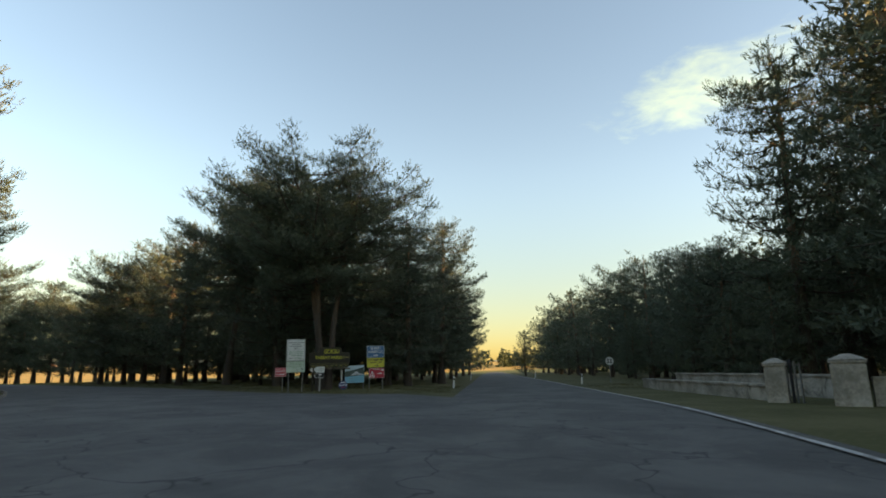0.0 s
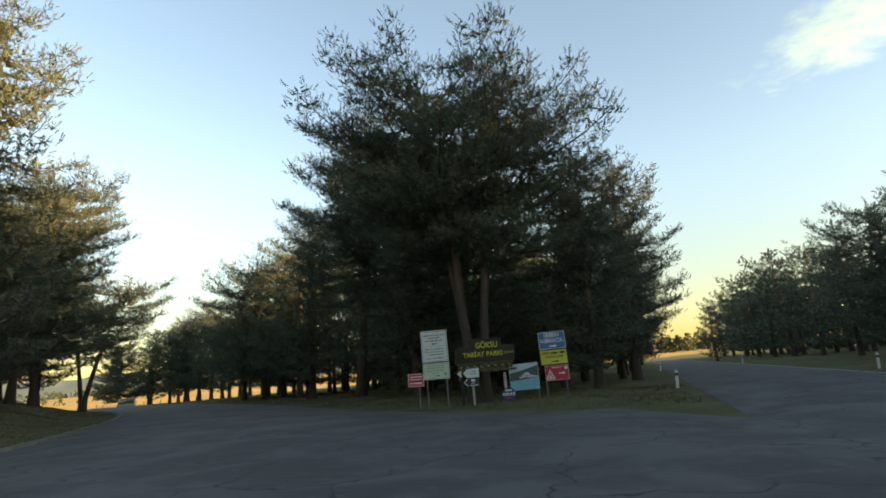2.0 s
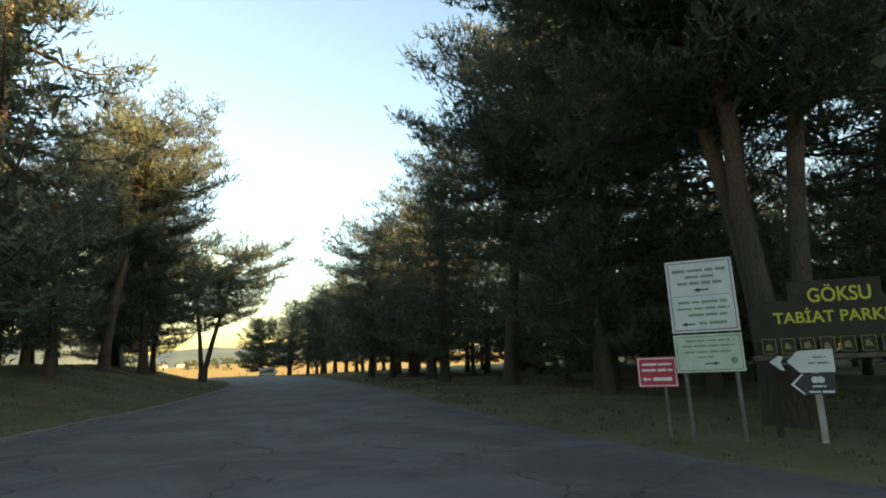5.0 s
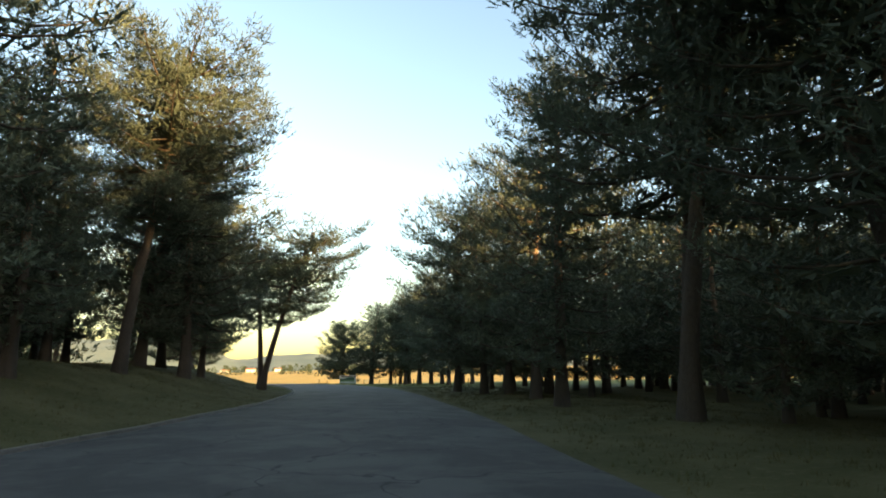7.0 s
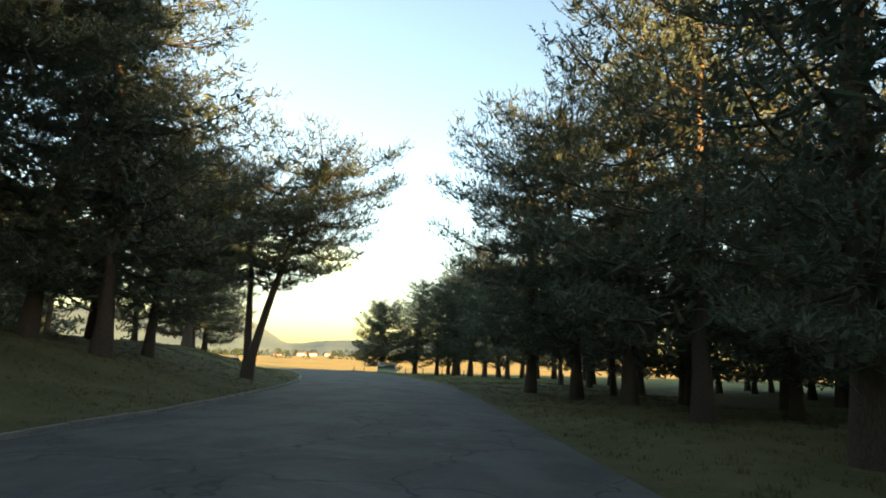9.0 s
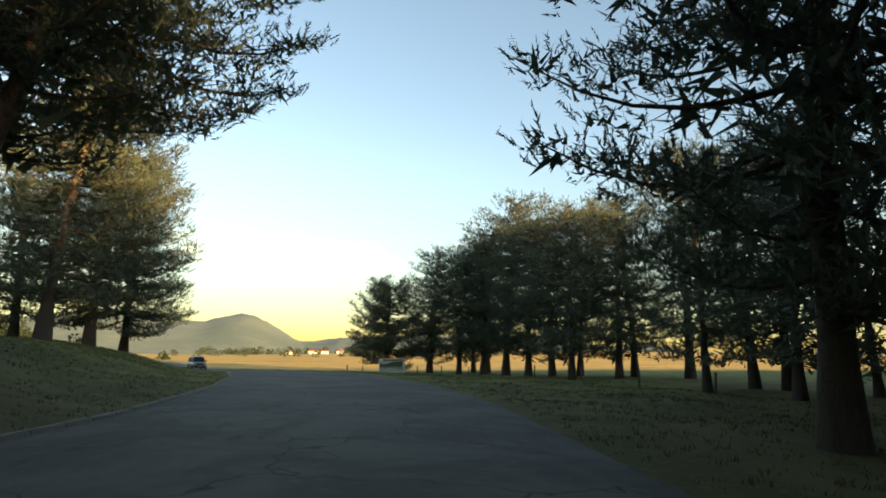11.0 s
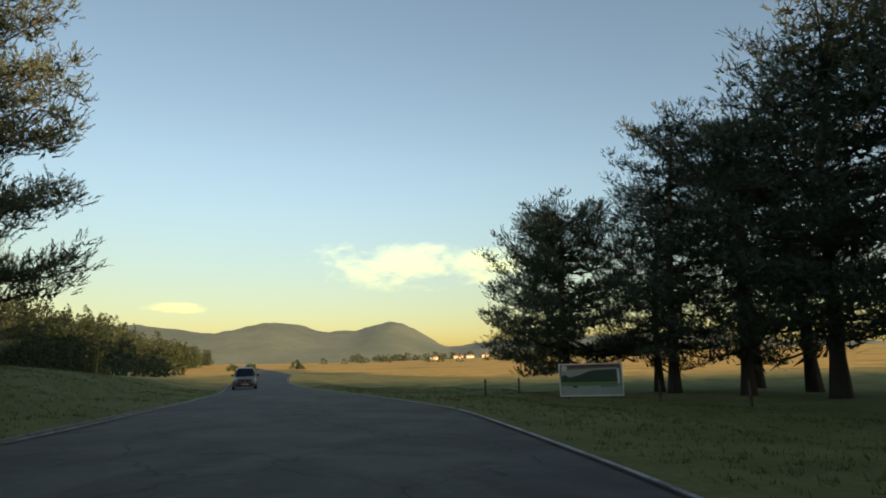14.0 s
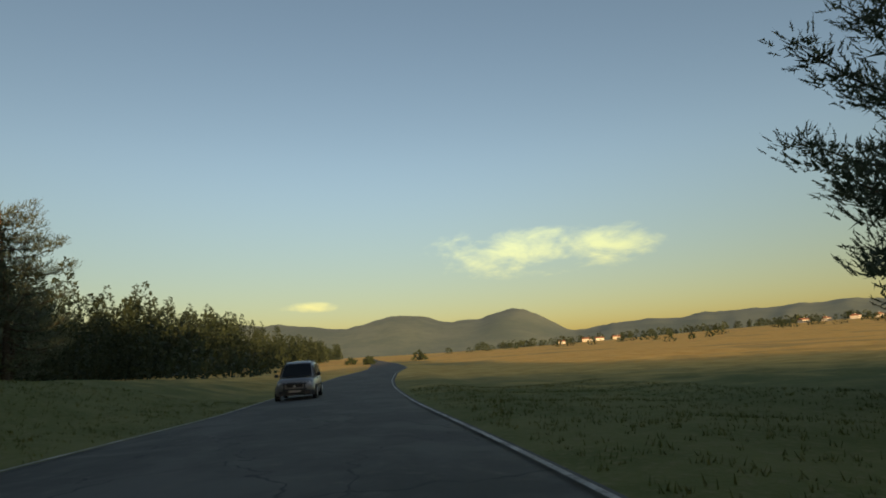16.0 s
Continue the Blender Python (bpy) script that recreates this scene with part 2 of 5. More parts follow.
MAIN_MID = np.array([(-2.6, -60), (-1.2, -20), (1.7, 0), (2.5, 10), (3.2, 22), (3.8, 32), (4.9, 50), (6.6, 80), (9.6, 130), (16, 220), (30, 400)], float)
MAIN_HALF = 3.3


def dense(line, step):
    d = np.concatenate([[0], np.cumsum(np.hypot(*np.diff(line, axis=0).T))])
    s = np.linspace(0, d[-1], max(2, int(d[-1] / step)))
    p = np.stack([np.interp(s, d, line[:, 0]), np.interp(s, d, line[:, 1])], 1)
    for _ in range(3):
        p[1:-1] = (p[:-2] + 2 * p[1:-1] + p[2:]) / 4
    return p


def side_of(px, py, line):
    """Signed distance from a polyline, positive on its left."""
    best, sign = np.full(px.shape, 1e9), np.ones(px.shape)
    for (ax, ay), (bx, by) in zip(line[:-1], line[1:]):
        dx, dy = bx - ax, by - ay
        t = np.clip(((px - ax) * dx + (py - ay) * dy) / (dx * dx + dy * dy), 0, 1)
        qx, qy = px - ax - t * dx, py - ay - t * dy
        d = np.hypot(qx, qy)
        near = d < best
        best = np.where(near, d, best)
        sign = np.where(near, np.where(dx * qy - dy * qx > 0, 1.0, -1.0), sign)
    return best * sign


def smooth01(t):
    t = np.clip(t, 0, 1)
    return t * t * (3 - 2 * t)


def base_height(x, y=30.0):
    """The lie of the land: rising a little into the junction, level along the side road, dipping to the west, level again far out."""
    rise = -0.24 * (1 - smooth01((np.asarray(y, float) - 1) / 15)) * smooth01((x + 20) / 10)
    return rise + 0.06 * smooth01((-x - 4) / 16) - 0.06 * smooth01((-x - 22) / 20) - 0.85 * smooth01((-x - 70) / 58) + 0.8 * smooth01((-x - 200) / 500)


def ground_height(x, y):
    x, y = np.asarray(x, float), np.asarray(y, float)
    z = base_height(x, y)
    far, az = np.hypot(x + 83, y - 84), np.degrees(np.arctan2(-(x + 83), y - 84))
    z = z + 14 * smooth01((72 - az) / 45) * smooth01((az + 60) / 50) * smooth01((far - 150) / 750)
    left = side_of(x, y, LEFT_EDGE)
    bank = 1.9 * smooth01((left - 0.6) / 9.5) - 1.5 * smooth01((left - 22) / 45)
    fade = smooth01((x + 175) / 85) * smooth01((y + 40) / 40)
    z = z + np.where(left > 0, bank, 0) * fade
    main = np.abs(side_of(x, y, MAIN_MID)) - MAIN_HALF
    right = -side_of(x, y, RIGHT_EDGE)
    on_branch = np.minimum(-left, -right)
    off = np.clip(-np.maximum(-main, on_branch), 0, 3)
    z = z - 0.34 * np.where(right > 0, smooth01((right - 1.0) / 6), 0) * smooth01((-x - 55) / 20)
    rough = 0.05 * np.sin(x * 0.9 + 1.3 * np.sin(y * 0.5)) + 0.04 * np.sin(y * 1.3 + x * 0.4)
    z = z - 0.05 + np.where(off > 0, (rough + 0.06) * smooth01(off / 2.0), 0)
    return z


def spread(lo, hi, fine, far):
    out, step = [], fine
    a = hi
    while a < far:
        out.append(a)
        step *= 1.22
        a += step
    left, step, a = [], fine, lo
    while a > -far:
        left.append(a)
        step *= 1.22
        a -= step
    return np.array(left[::-1] + list(np.arange(lo + fine, hi, fine)) + out)


def build_ground():
    xs, ys = spread(-150, 40, 1.0, 4600), spread(-30, 140, 1.0, 4600)
    gx, gy = np.meshgrid(xs, ys)
    gz = ground_height(gx.ravel(), gy.ravel())
    n, m = len(xs), len(ys)
    idx = np.arange(n * m).reshape(m, n)
    quads = np.stack([idx[:-1, :-1], idx[:-1, 1:], idx[1:, 1:], idx[1:, :-1]], -1).reshape(-1, 4)
    ob = mesh_object("ground", np.stack([gx.ravel(), gy.ravel(), gz], 1), quads.tolist(), TURF, smooth=True)
    tagged(ob, "dry green turf running into straw-coloured open field", "ground", kind="structure")


def strip(name, left, right, lift, mat, label, category):
    """A road surface between two lines of equal count."""
    n, cols = len(left), 7
    verts, faces = [], []
    for k in range(n):
        for c in range(cols):
            p = left[k] + (right[k] - left[k]) * c / (cols - 1)
            z = float(base_height(p[0], p[1])) + lift + 0.05 * (1 - (2 * c / (cols - 1) - 1) ** 2)
            verts.append((p[0], p[1], z if 0 < c < cols - 1 else z - 0.04))
    for k in range(n - 1):
        for c in range(cols - 1):
            a = k * cols + c
            faces.append((a, a + 1, a + cols + 1, a + cols))
    ob = mesh_object(name, verts, faces, mat, smooth=True)
    return tagged(ob, label, category, kind="structure")


def resample(line, count):
    d = np.concatenate([[0], np.cumsum(np.hypot(*np.diff(line, axis=0).T))])
    s = np.linspace(0, d[-1], count)
    return np.stack([np.interp(s, d, line[:, 0]), np.interp(s, d, line[:, 1])], 1)


def offset(line, by):
    """The line moved to its left."""
    t = np.gradient(line, axis=0)
    t /= np.hypot(t[:, 0], t[:, 1])[:, None]
    return line + by * np.stack([-t[:, 1], t[:, 0]], 1)


build_ground()
_mid = dense(MAIN_MID, 2.0)
strip("road_main", offset(_mid, MAIN_HALF), offset(_mid, -MAIN_HALF), 0.0, ASPHALT, "worn grey asphalt main road through the wood", "road")
_l = dense(LEFT_EDGE[3:], 1.0)
_r = dense(RIGHT_EDGE[1:], 1.0)
strip("road_branch", resample(_l, 260), resample(_r, 260), 0.012, ASPHALT, "worn grey asphalt side road curving past the pines", "road")
_mouth_l, _mouth_r = np.array([(-9.2, 0), (-10.6, 6), (-12.5, 12)], float), np.array([(1.5, 0), (1.5, 20), (-2.5, 26.8)], float)
strip("road_mouth", resample(dense(_mouth_l, 0.5), 24), resample(dense(_mouth_r, 0.5), 24), 0.018, ASPHALT, "worn asphalt mouth of the side road", "road")


def ribbon(name, line, half, lift, mat, label, gap=None):
    verts, faces = [], []
    a, b = offset(line, half), offset(line, -half)
    for k in range(len(line)):
        z = float(base_height(line[k][0], line[k][1])) + lift
        verts += [(a[k][0], a[k][1], z), (b[k][0], b[k][1], z)]
        if k and (gap is None or (k // gap) % 2 == 0):
            j = 2 * k
            faces.append((j - 2, j - 1, j + 1, j))
    return tagged(mesh_object(name, verts, faces, mat), label, "road marking", kind="structure")


ribbon("trim_edge_line", dense(np.array([(4.6, 2), (5.3, 10.4), (6.0, 20), (6.7, 32), (7.8, 50), (9.5, 80), (12.5, 130)], float), 1.0), 0.06, 0.03, ROAD_PAINT, "worn white edge line of the main road")
ribbon("trim_edge_line.001", offset(_r[84:], 0.2)[:200], 0.04, 0.03, ROAD_PAINT, "worn white edge line of the side road")
ribbon("trim_edge_line.002", offset(_l[92:], -0.2)[:200], 0.04, 0.03, ROAD_PAINT, "worn white edge line of the side road")


# ---- pines ----
def tube(verts, faces, pts, radii, sides):
    base = len(verts)
    for k, p in enumerate(pts):
        d = (pts[min(k + 1, len(pts) - 1)] - pts[max(k - 1, 0)])
        d = d / (np.linalg.norm(d) + 1e-9)
        u = np.cross(d, (0.31, 0.95, 0.02) if abs(d[2]) > 0.6 else (0, 0, 1.0))
        u /= np.linalg.norm(u) + 1e-9
        v = np.cross(d, u)
        for s in range(sides):
            a = 2 * math.pi * s / sides
            verts.append(p + radii[k] * (u * math.cos(a) + v * math.sin(a)))
    for k in range(len(pts) - 1):
        for s in range(sides):
            a, b = base + k * sides + s, base + k * sides + (s + 1) % sides
            faces.append((a, b, b + sides, a + sides))


def pine(name, seed, H, R, bare, old, lean=0.06, limbs=40, stems=1, clumps=9, puff=0.5, twigs=8, blades=7, leaf=0.2, width=0.05, inner=5, core=0.8, deep=6, shoot=0.30):
    """A pine at the origin: trunk, branches, crown. bare: where the crown starts; old: 0 a pointed young tree, 1 a broad flat-topped one."""
    rng = np.random.default_rng(seed)
    ob = new(name)
    ob.empty_display_size = 0.3
    tv, tf, bv, bf = [], [], [], []
    tuft_at, tuft_dir, core_at, core_out, core_big = [], [], [], [], []
    for stem in range(stems):
        n = 11
        turn = stem * 2.4 + (rng.uniform(-0.3, 0.3) if stem else 0.0)
        h = H * (1 if stem == 0 else rng.uniform(0.8, 0.95))
        amp = lean * h * (1 if stems == 1 else 1.6)
        zs = np.linspace(0, 1, n)
        wob = np.cumsum(rng.normal(0, 0.011 * h, (n, 2)), 0) * (zs[:, None])
        trunk = np.stack([math.cos(turn) * amp * zs ** 1.3 + wob[:, 0], math.sin(turn) * amp * zs ** 1.3 + wob[:, 1], zs * h], 1)
        trunk[0, 2] = -0.25
        if stem:
            trunk[:, :2] += 0.25 * np.array([math.cos(turn), math.sin(turn)])
        r0 = (0.014 * h + 0.05) * (1 if stems < 3 else 0.85)
        radii = r0 * (1 - zs) ** 0.8 + 0.02
        radii[0] *= 1.45
        tube(tv, tf, list(trunk), radii, 9)
        count = int(limbs * (1 if stems == 1 else 0.62))
        for i in range(count):
            f = bare + (0.985 - 0.03 * old - bare) * ((i + rng.uniform(0, 1)) / count) ** 0.92
            p = np.array([np.interp(f, zs, trunk[:, k]) for k in range(3)])
            g = (f - bare) / (1 - bare)
            young = (1 - g) ** 0.75 * min(1, 0.62 + 2.2 * g)
            broad = math.sqrt(max(0.02, 1 - (1.7 * (g - 0.52)) ** 2)) if g < 0.93 else 0.32
            reach = R * ((1 - old) * young + old * broad) * rng.uniform(0.74, 1.06) + 0.25
            az = i * 2.399 + rng.normal(0, 0.35) + stem
            rise = (-0.12 + 0.75 * g ** 1.5 + rng.normal(0, 0.13)) if old < 0.5 else (-0.05 + 0.28 * g + rng.normal(0, 0.12))
            d = np.array([math.cos(az), math.sin(az), 0.0])
            side = np.array([-d[1], d[0], 0.0])
            sway = rng.normal(0, 0.14)
            pts = []
            for q in np.linspace(0, 1, 6):
                pts.append(p + d * reach * q + side * reach * sway * q * q + np.array([0, 0, reach * (rise * q + (0.22 - 0.10 * old) * q ** 3 - 0.10 * math.sin(math.pi * q))]))
            pts = np.array(pts)
            step = 1 if twigs > 6 else 2
            tube(bv, bf, list(pts)[::step], ((0.008 * reach + 0.010) * np.linspace(1.5, 0.3, 6))[::step], 4 if twigs > 6 else 3)
            nk = max(3, int(round(clumps * (0.35 + 0.65 * reach / R))))
            q = 0.24 + 0.76 * ((np.arange(nk) + rng.uniform(0.2, 0.8, nk)) / nk) ** 0.8
            on = np.stack([np.interp(q, np.linspace(0, 1, 6), pts[:, k]) for k in range(3)], 1)
            wing = (np.where(np.arange(nk) % 2, 1, -1) * rng.uniform(0.25, 1.0, nk)) * (0.10 + 0.30 * reach * np.sqrt(np.clip(1.06 - q, 0.02, 1)))
            mid = on + side * wing[:, None] + d * (np.abs(wing) * 0.55)[:, None]
            mid[:, 2] += np.abs(wing) * (0.12 + 0.3 * max(0.0, rise)) + rng.normal(0, 0.06, nk)
            wide = puff * rng.uniform(0.75, 1.25, nk) * (1.15 - 0.35 * q) * (0.6 + 0.4 * reach / R)
            for k in range(nk):
                if twigs > 6:
                    tube(bv, bf, [on[k] - d * abs(wing[k]) * 0.3, mid[k]], (0.016, 0.004), 3)
                nt = max(3, int(twigs * (wide[k] / puff) ** 1.6))
                az2, ring = rng.uniform(0, 2 * math.pi, nt), np.sqrt(rng.uniform(0.02, 1, nt))
                flat_off = np.stack([np.cos(az2), np.sin(az2), np.zeros(nt)], 1) * ring[:, None]
                at_pad = mid[k] + flat_off * wide[k]
                at_pad[:, 2] += wide[k] * (0.62 * np.sqrt(np.clip(1 - ring ** 2, 0, 1)) * rng.uniform(-0.45, 1, nt))
                up = flat_off * 0.75 + d * 0.25 + np.array([0, 0, 0.85]) + rng.normal(0, 0.2, (nt, 3))
                tuft_at += list(at_pad)
                tuft_dir += list(up / np.linalg.norm(up, axis=1)[:, None])
                nc = inner
                a3 = rng.uniform(0, 2 * math.pi, nc)
                r3 = np.sqrt(rng.uniform(0, 1, nc)) * 0.6 * wide[k]
                core_at += list(mid[k] + np.stack([np.cos(a3) * r3, np.sin(a3) * r3, rng.normal(0.0, 0.13 * wide[k], nc)], 1))
                core_out += list(np.stack([np.cos(a3), np.sin(a3), rng.normal(0.25, 0.5, nc)], 1))
                core_big += [wide[k] * core] * nc
            # the shaded inside of the crown, close to the trunk
            ni = max(3, int(3 + 1.6 * deep * reach / R))
            qi = rng.uniform(0.02, 0.5, ni)
            cp = np.stack([np.interp(qi, np.linspace(0, 1, 6), pts[:, k]) for k in range(3)], 1) + rng.normal(0, 0.16, (ni, 3))
            core_at += list(cp)
            core_out += list(d + rng.normal(0, 0.6, (ni, 3)))
            core_big += [0.5] * ni
            tuft_at.append(pts[-1])
            tip = (pts[-1] - pts[-2]) / (np.linalg.norm(pts[-1] - pts[-2]) + 1e-9) + np.array([0, 0, 0.5])
            tuft_dir.append(tip / np.linalg.norm(tip))
        for q in range(6):
            tuft_at.append(trunk[-1] + np.array([0, 0, 0.1 * q - 0.3]))
            tuft_dir.append(np.array([rng.normal(0, 0.3), rng.normal(0, 0.3), 1.0]))
    at, dirs = np.array(tuft_at), np.array(tuft_dir)
    T = len(at)
    at, dirs = np.repeat(at, blades, 0), np.repeat(dirs, blades, 0)
    along = np.tile(np.arange(blades) / blades, T)[:, None]      # needles stand along a short upright shoot
    at = at + dirs * along * shoot
    out = dirs * 0.85 + rng.normal(0, 0.50, (T * blades, 3))
    out /= np.linalg.norm(out, axis=1)[:, None]
    size = leaf * rng.uniform(0.6, 1.25, (T * blades, 1))
    across = np.cross(out, rng.normal(0, 1, (T * blades, 3)))
    across /= np.linalg.norm(across, axis=1)[:, None] + 1e-9
    w = width * rng.uniform(0.7, 1.3, (T * blades, 1))
    start = at - out * size * 0.25
    tri = np.stack([start - across * w * 0.5, start + across * w * 0.5, at + out * size * 0.85], 1).reshape(-1, 3)
    ca, co = np.array(core_at), np.array(core_out)
    co /= np.linalg.norm(co, axis=1)[:, None] + 1e-9
    cx = np.cross(co, rng.normal(0, 0.4, co.shape) + np.array([0, 0, 1.0]))
    cx /= np.linalg.norm(cx, axis=1)[:, None] + 1e-9
    cs = rng.uniform(0.7, 1.2, (len(ca), 1)) * np.array(core_big)[:, None]
    tri = np.concatenate([tri, np.stack([ca - cx * cs * 0.17 - co * cs * 0.45, ca + cx * cs * 0.17 - co * cs * 0.45, ca + co * cs * 0.75], 1).reshape(-1, 3)])
    me = bpy.data.meshes.new("crown")
    me.vertices.add(len(tri))
    me.vertices.foreach_set("co", tri.astype(np.float32).ravel())
    nf = len(tri) // 3
    me.loops.add(nf * 3)
    me.loops.foreach_set("vertex_index", np.arange(nf * 3, dtype=np.int32))
    me.polygons.add(nf)
    me.polygons.foreach_set("loop_start", np.arange(0, nf * 3, 3, dtype=np.int32))
    me.polygons.foreach_set("loop_total", np.full(nf, 3, dtype=np.int32))
    me.update(calc_edges=True)
    me.materials.append(NEEDLES)
    k = len(tv)
    stem_mesh = mesh_object("trunk", tv + bv, tf + [tuple(q + k for q in f) for f in bf], BARK, ob, smooth=True).data
    stem_mesh.materials.append(LIMB)
    stem_mesh.polygons.foreach_set("material_index", [0] * len(tf) + [1] * len(bf))
    crown = new("crown", me)
    crown.parent = ob
    ob["height"] = H
    return ob


PINE_KINDS = {
    # kind: seed, height, spread, bare, old, lean, limbs, stems, clumps on a limb, their radius, tufts in a clump, blades, blade length, width, inner sprays, their size, sprays by the trunk
    "big": (3, 14.0, 5.4, 0.45, 0.95, 0.08, 62, 3, 17, 0.58, 14, 8, 0.14, 0.030, 14, 0.45, 16),
    "high": (81, 14.0, 3.7, 0.52, 0.80, 0.06, 44, 2, 13, 0.58, 13, 8, 0.14, 0.032, 11, 0.50, 16),
    "golden": (5, 14.0, 4.3, 0.46, 0.92, 0.25, 72, 1, 15, 0.56, 14, 8, 0.14, 0.032, 12, 0.48, 22),
    "tall": (11, 15.5, 4.2, 0.12, 0.60, 0.05, 66, 1, 10, 0.56, 11, 7, 0.15, 0.036, 10, 0.52, 18),
    "cone": (17, 14.0, 5.2, 0.11, 0.34, 0.03, 84, 1, 15, 0.62, 14, 8, 0.14, 0.032, 12, 0.48, 22),
    "broad": (21, 12.0, 4.4, 0.14, 0.85, 0.10, 54, 1, 11, 0.56, 11, 7, 0.15, 0.036, 10, 0.52, 18),
    "crooked": (34, 11.5, 4.6, 0.46, 1.0, 0.14, 54, 2, 15, 0.56, 14, 8, 0.14, 0.032, 12, 0.48, 18),
    "young": (47, 10.0, 3.4, 0.08, 0.2, 0.03, 50, 1, 8, 0.5, 5, 7, 0.22, 0.06, 7, 0.55, 10),
    "bushy": (52, 8.0, 4.9, 0.14, 0.30, 0.04, 60, 1, 17, 0.58, 20, 9, 0.105, 0.030, 19, 0.46, 20, 0.24),
    "slim": (58, 13.0, 3.7, 0.12, 0.45, 0.04, 48, 1, 6, 0.68, 6, 4, 0.25, 0.075, 8, 0.56, 10),
    "airy": (66, 11.0, 4.1, 0.13, 0.50, 0.06, 44, 1, 12, 0.52, 13, 8, 0.13, 0.030, 9, 0.50, 16),
    "filler": (71, 11.0, 4.0, 0.09, 0.65, 0.05, 36, 1, 4, 0.92, 4, 4, 0.34, 0.13, 8, 0.60, 11),
}
LABELS = {
    "big": "large old pine with several trunks and a broad dark crown",
    "high": "tall pine with two trunks and a crown high above the signs",
    "tall": "tall dense pine with a full dark green crown",
    "broad": "broad-crowned pine with grey-brown bark among other pines",
    "crooked": "crooked pine with a bent trunk and spreading flat crown",
    "young": "young bushy pine with branches near the ground",
    "slim": "slim straight pine at the edge of the wood",
    "golden": "tall pine leaning over the bank, its crown lit golden",
    "cone": "tall conical pine with a full crown down to the bank",
    "bushy": "wide bushy pine with long low branches beside the billboard",
    "filler": "dense pine standing deep in the dark wood",
    "airy": "open-crowned pine with gaps between its branches",
}
protos = {}


def plant(kind, x, y, h, turn=None, rng=random.Random(5)):
    seed, H, *shape = PINE_KINDS[kind]
    z = float(ground_height(x, y))
    turn = rng.uniform(0, 360) if turn is None else turn
    s = h / H
    size = Matrix.Diagonal((s * rng.uniform(0.95, 1.07), s * rng.uniform(0.95, 1.07), s, 1))
    spot = pose(x, y, z - 0.05, 0, 0, turn)
    if kind not in protos:
        protos[kind] = pine("pine_tree", seed, H, *shape)
        protos[kind].matrix_basis = spot @ size
        ob = protos[kind]
    else:
        ob = copy_thing(protos[kind], spot @ size @ Matrix.Diagonal((*protos[kind].scale, 1)).inverted())
    return tagged(ob, LABELS[kind], "tree", "pines of the wood")


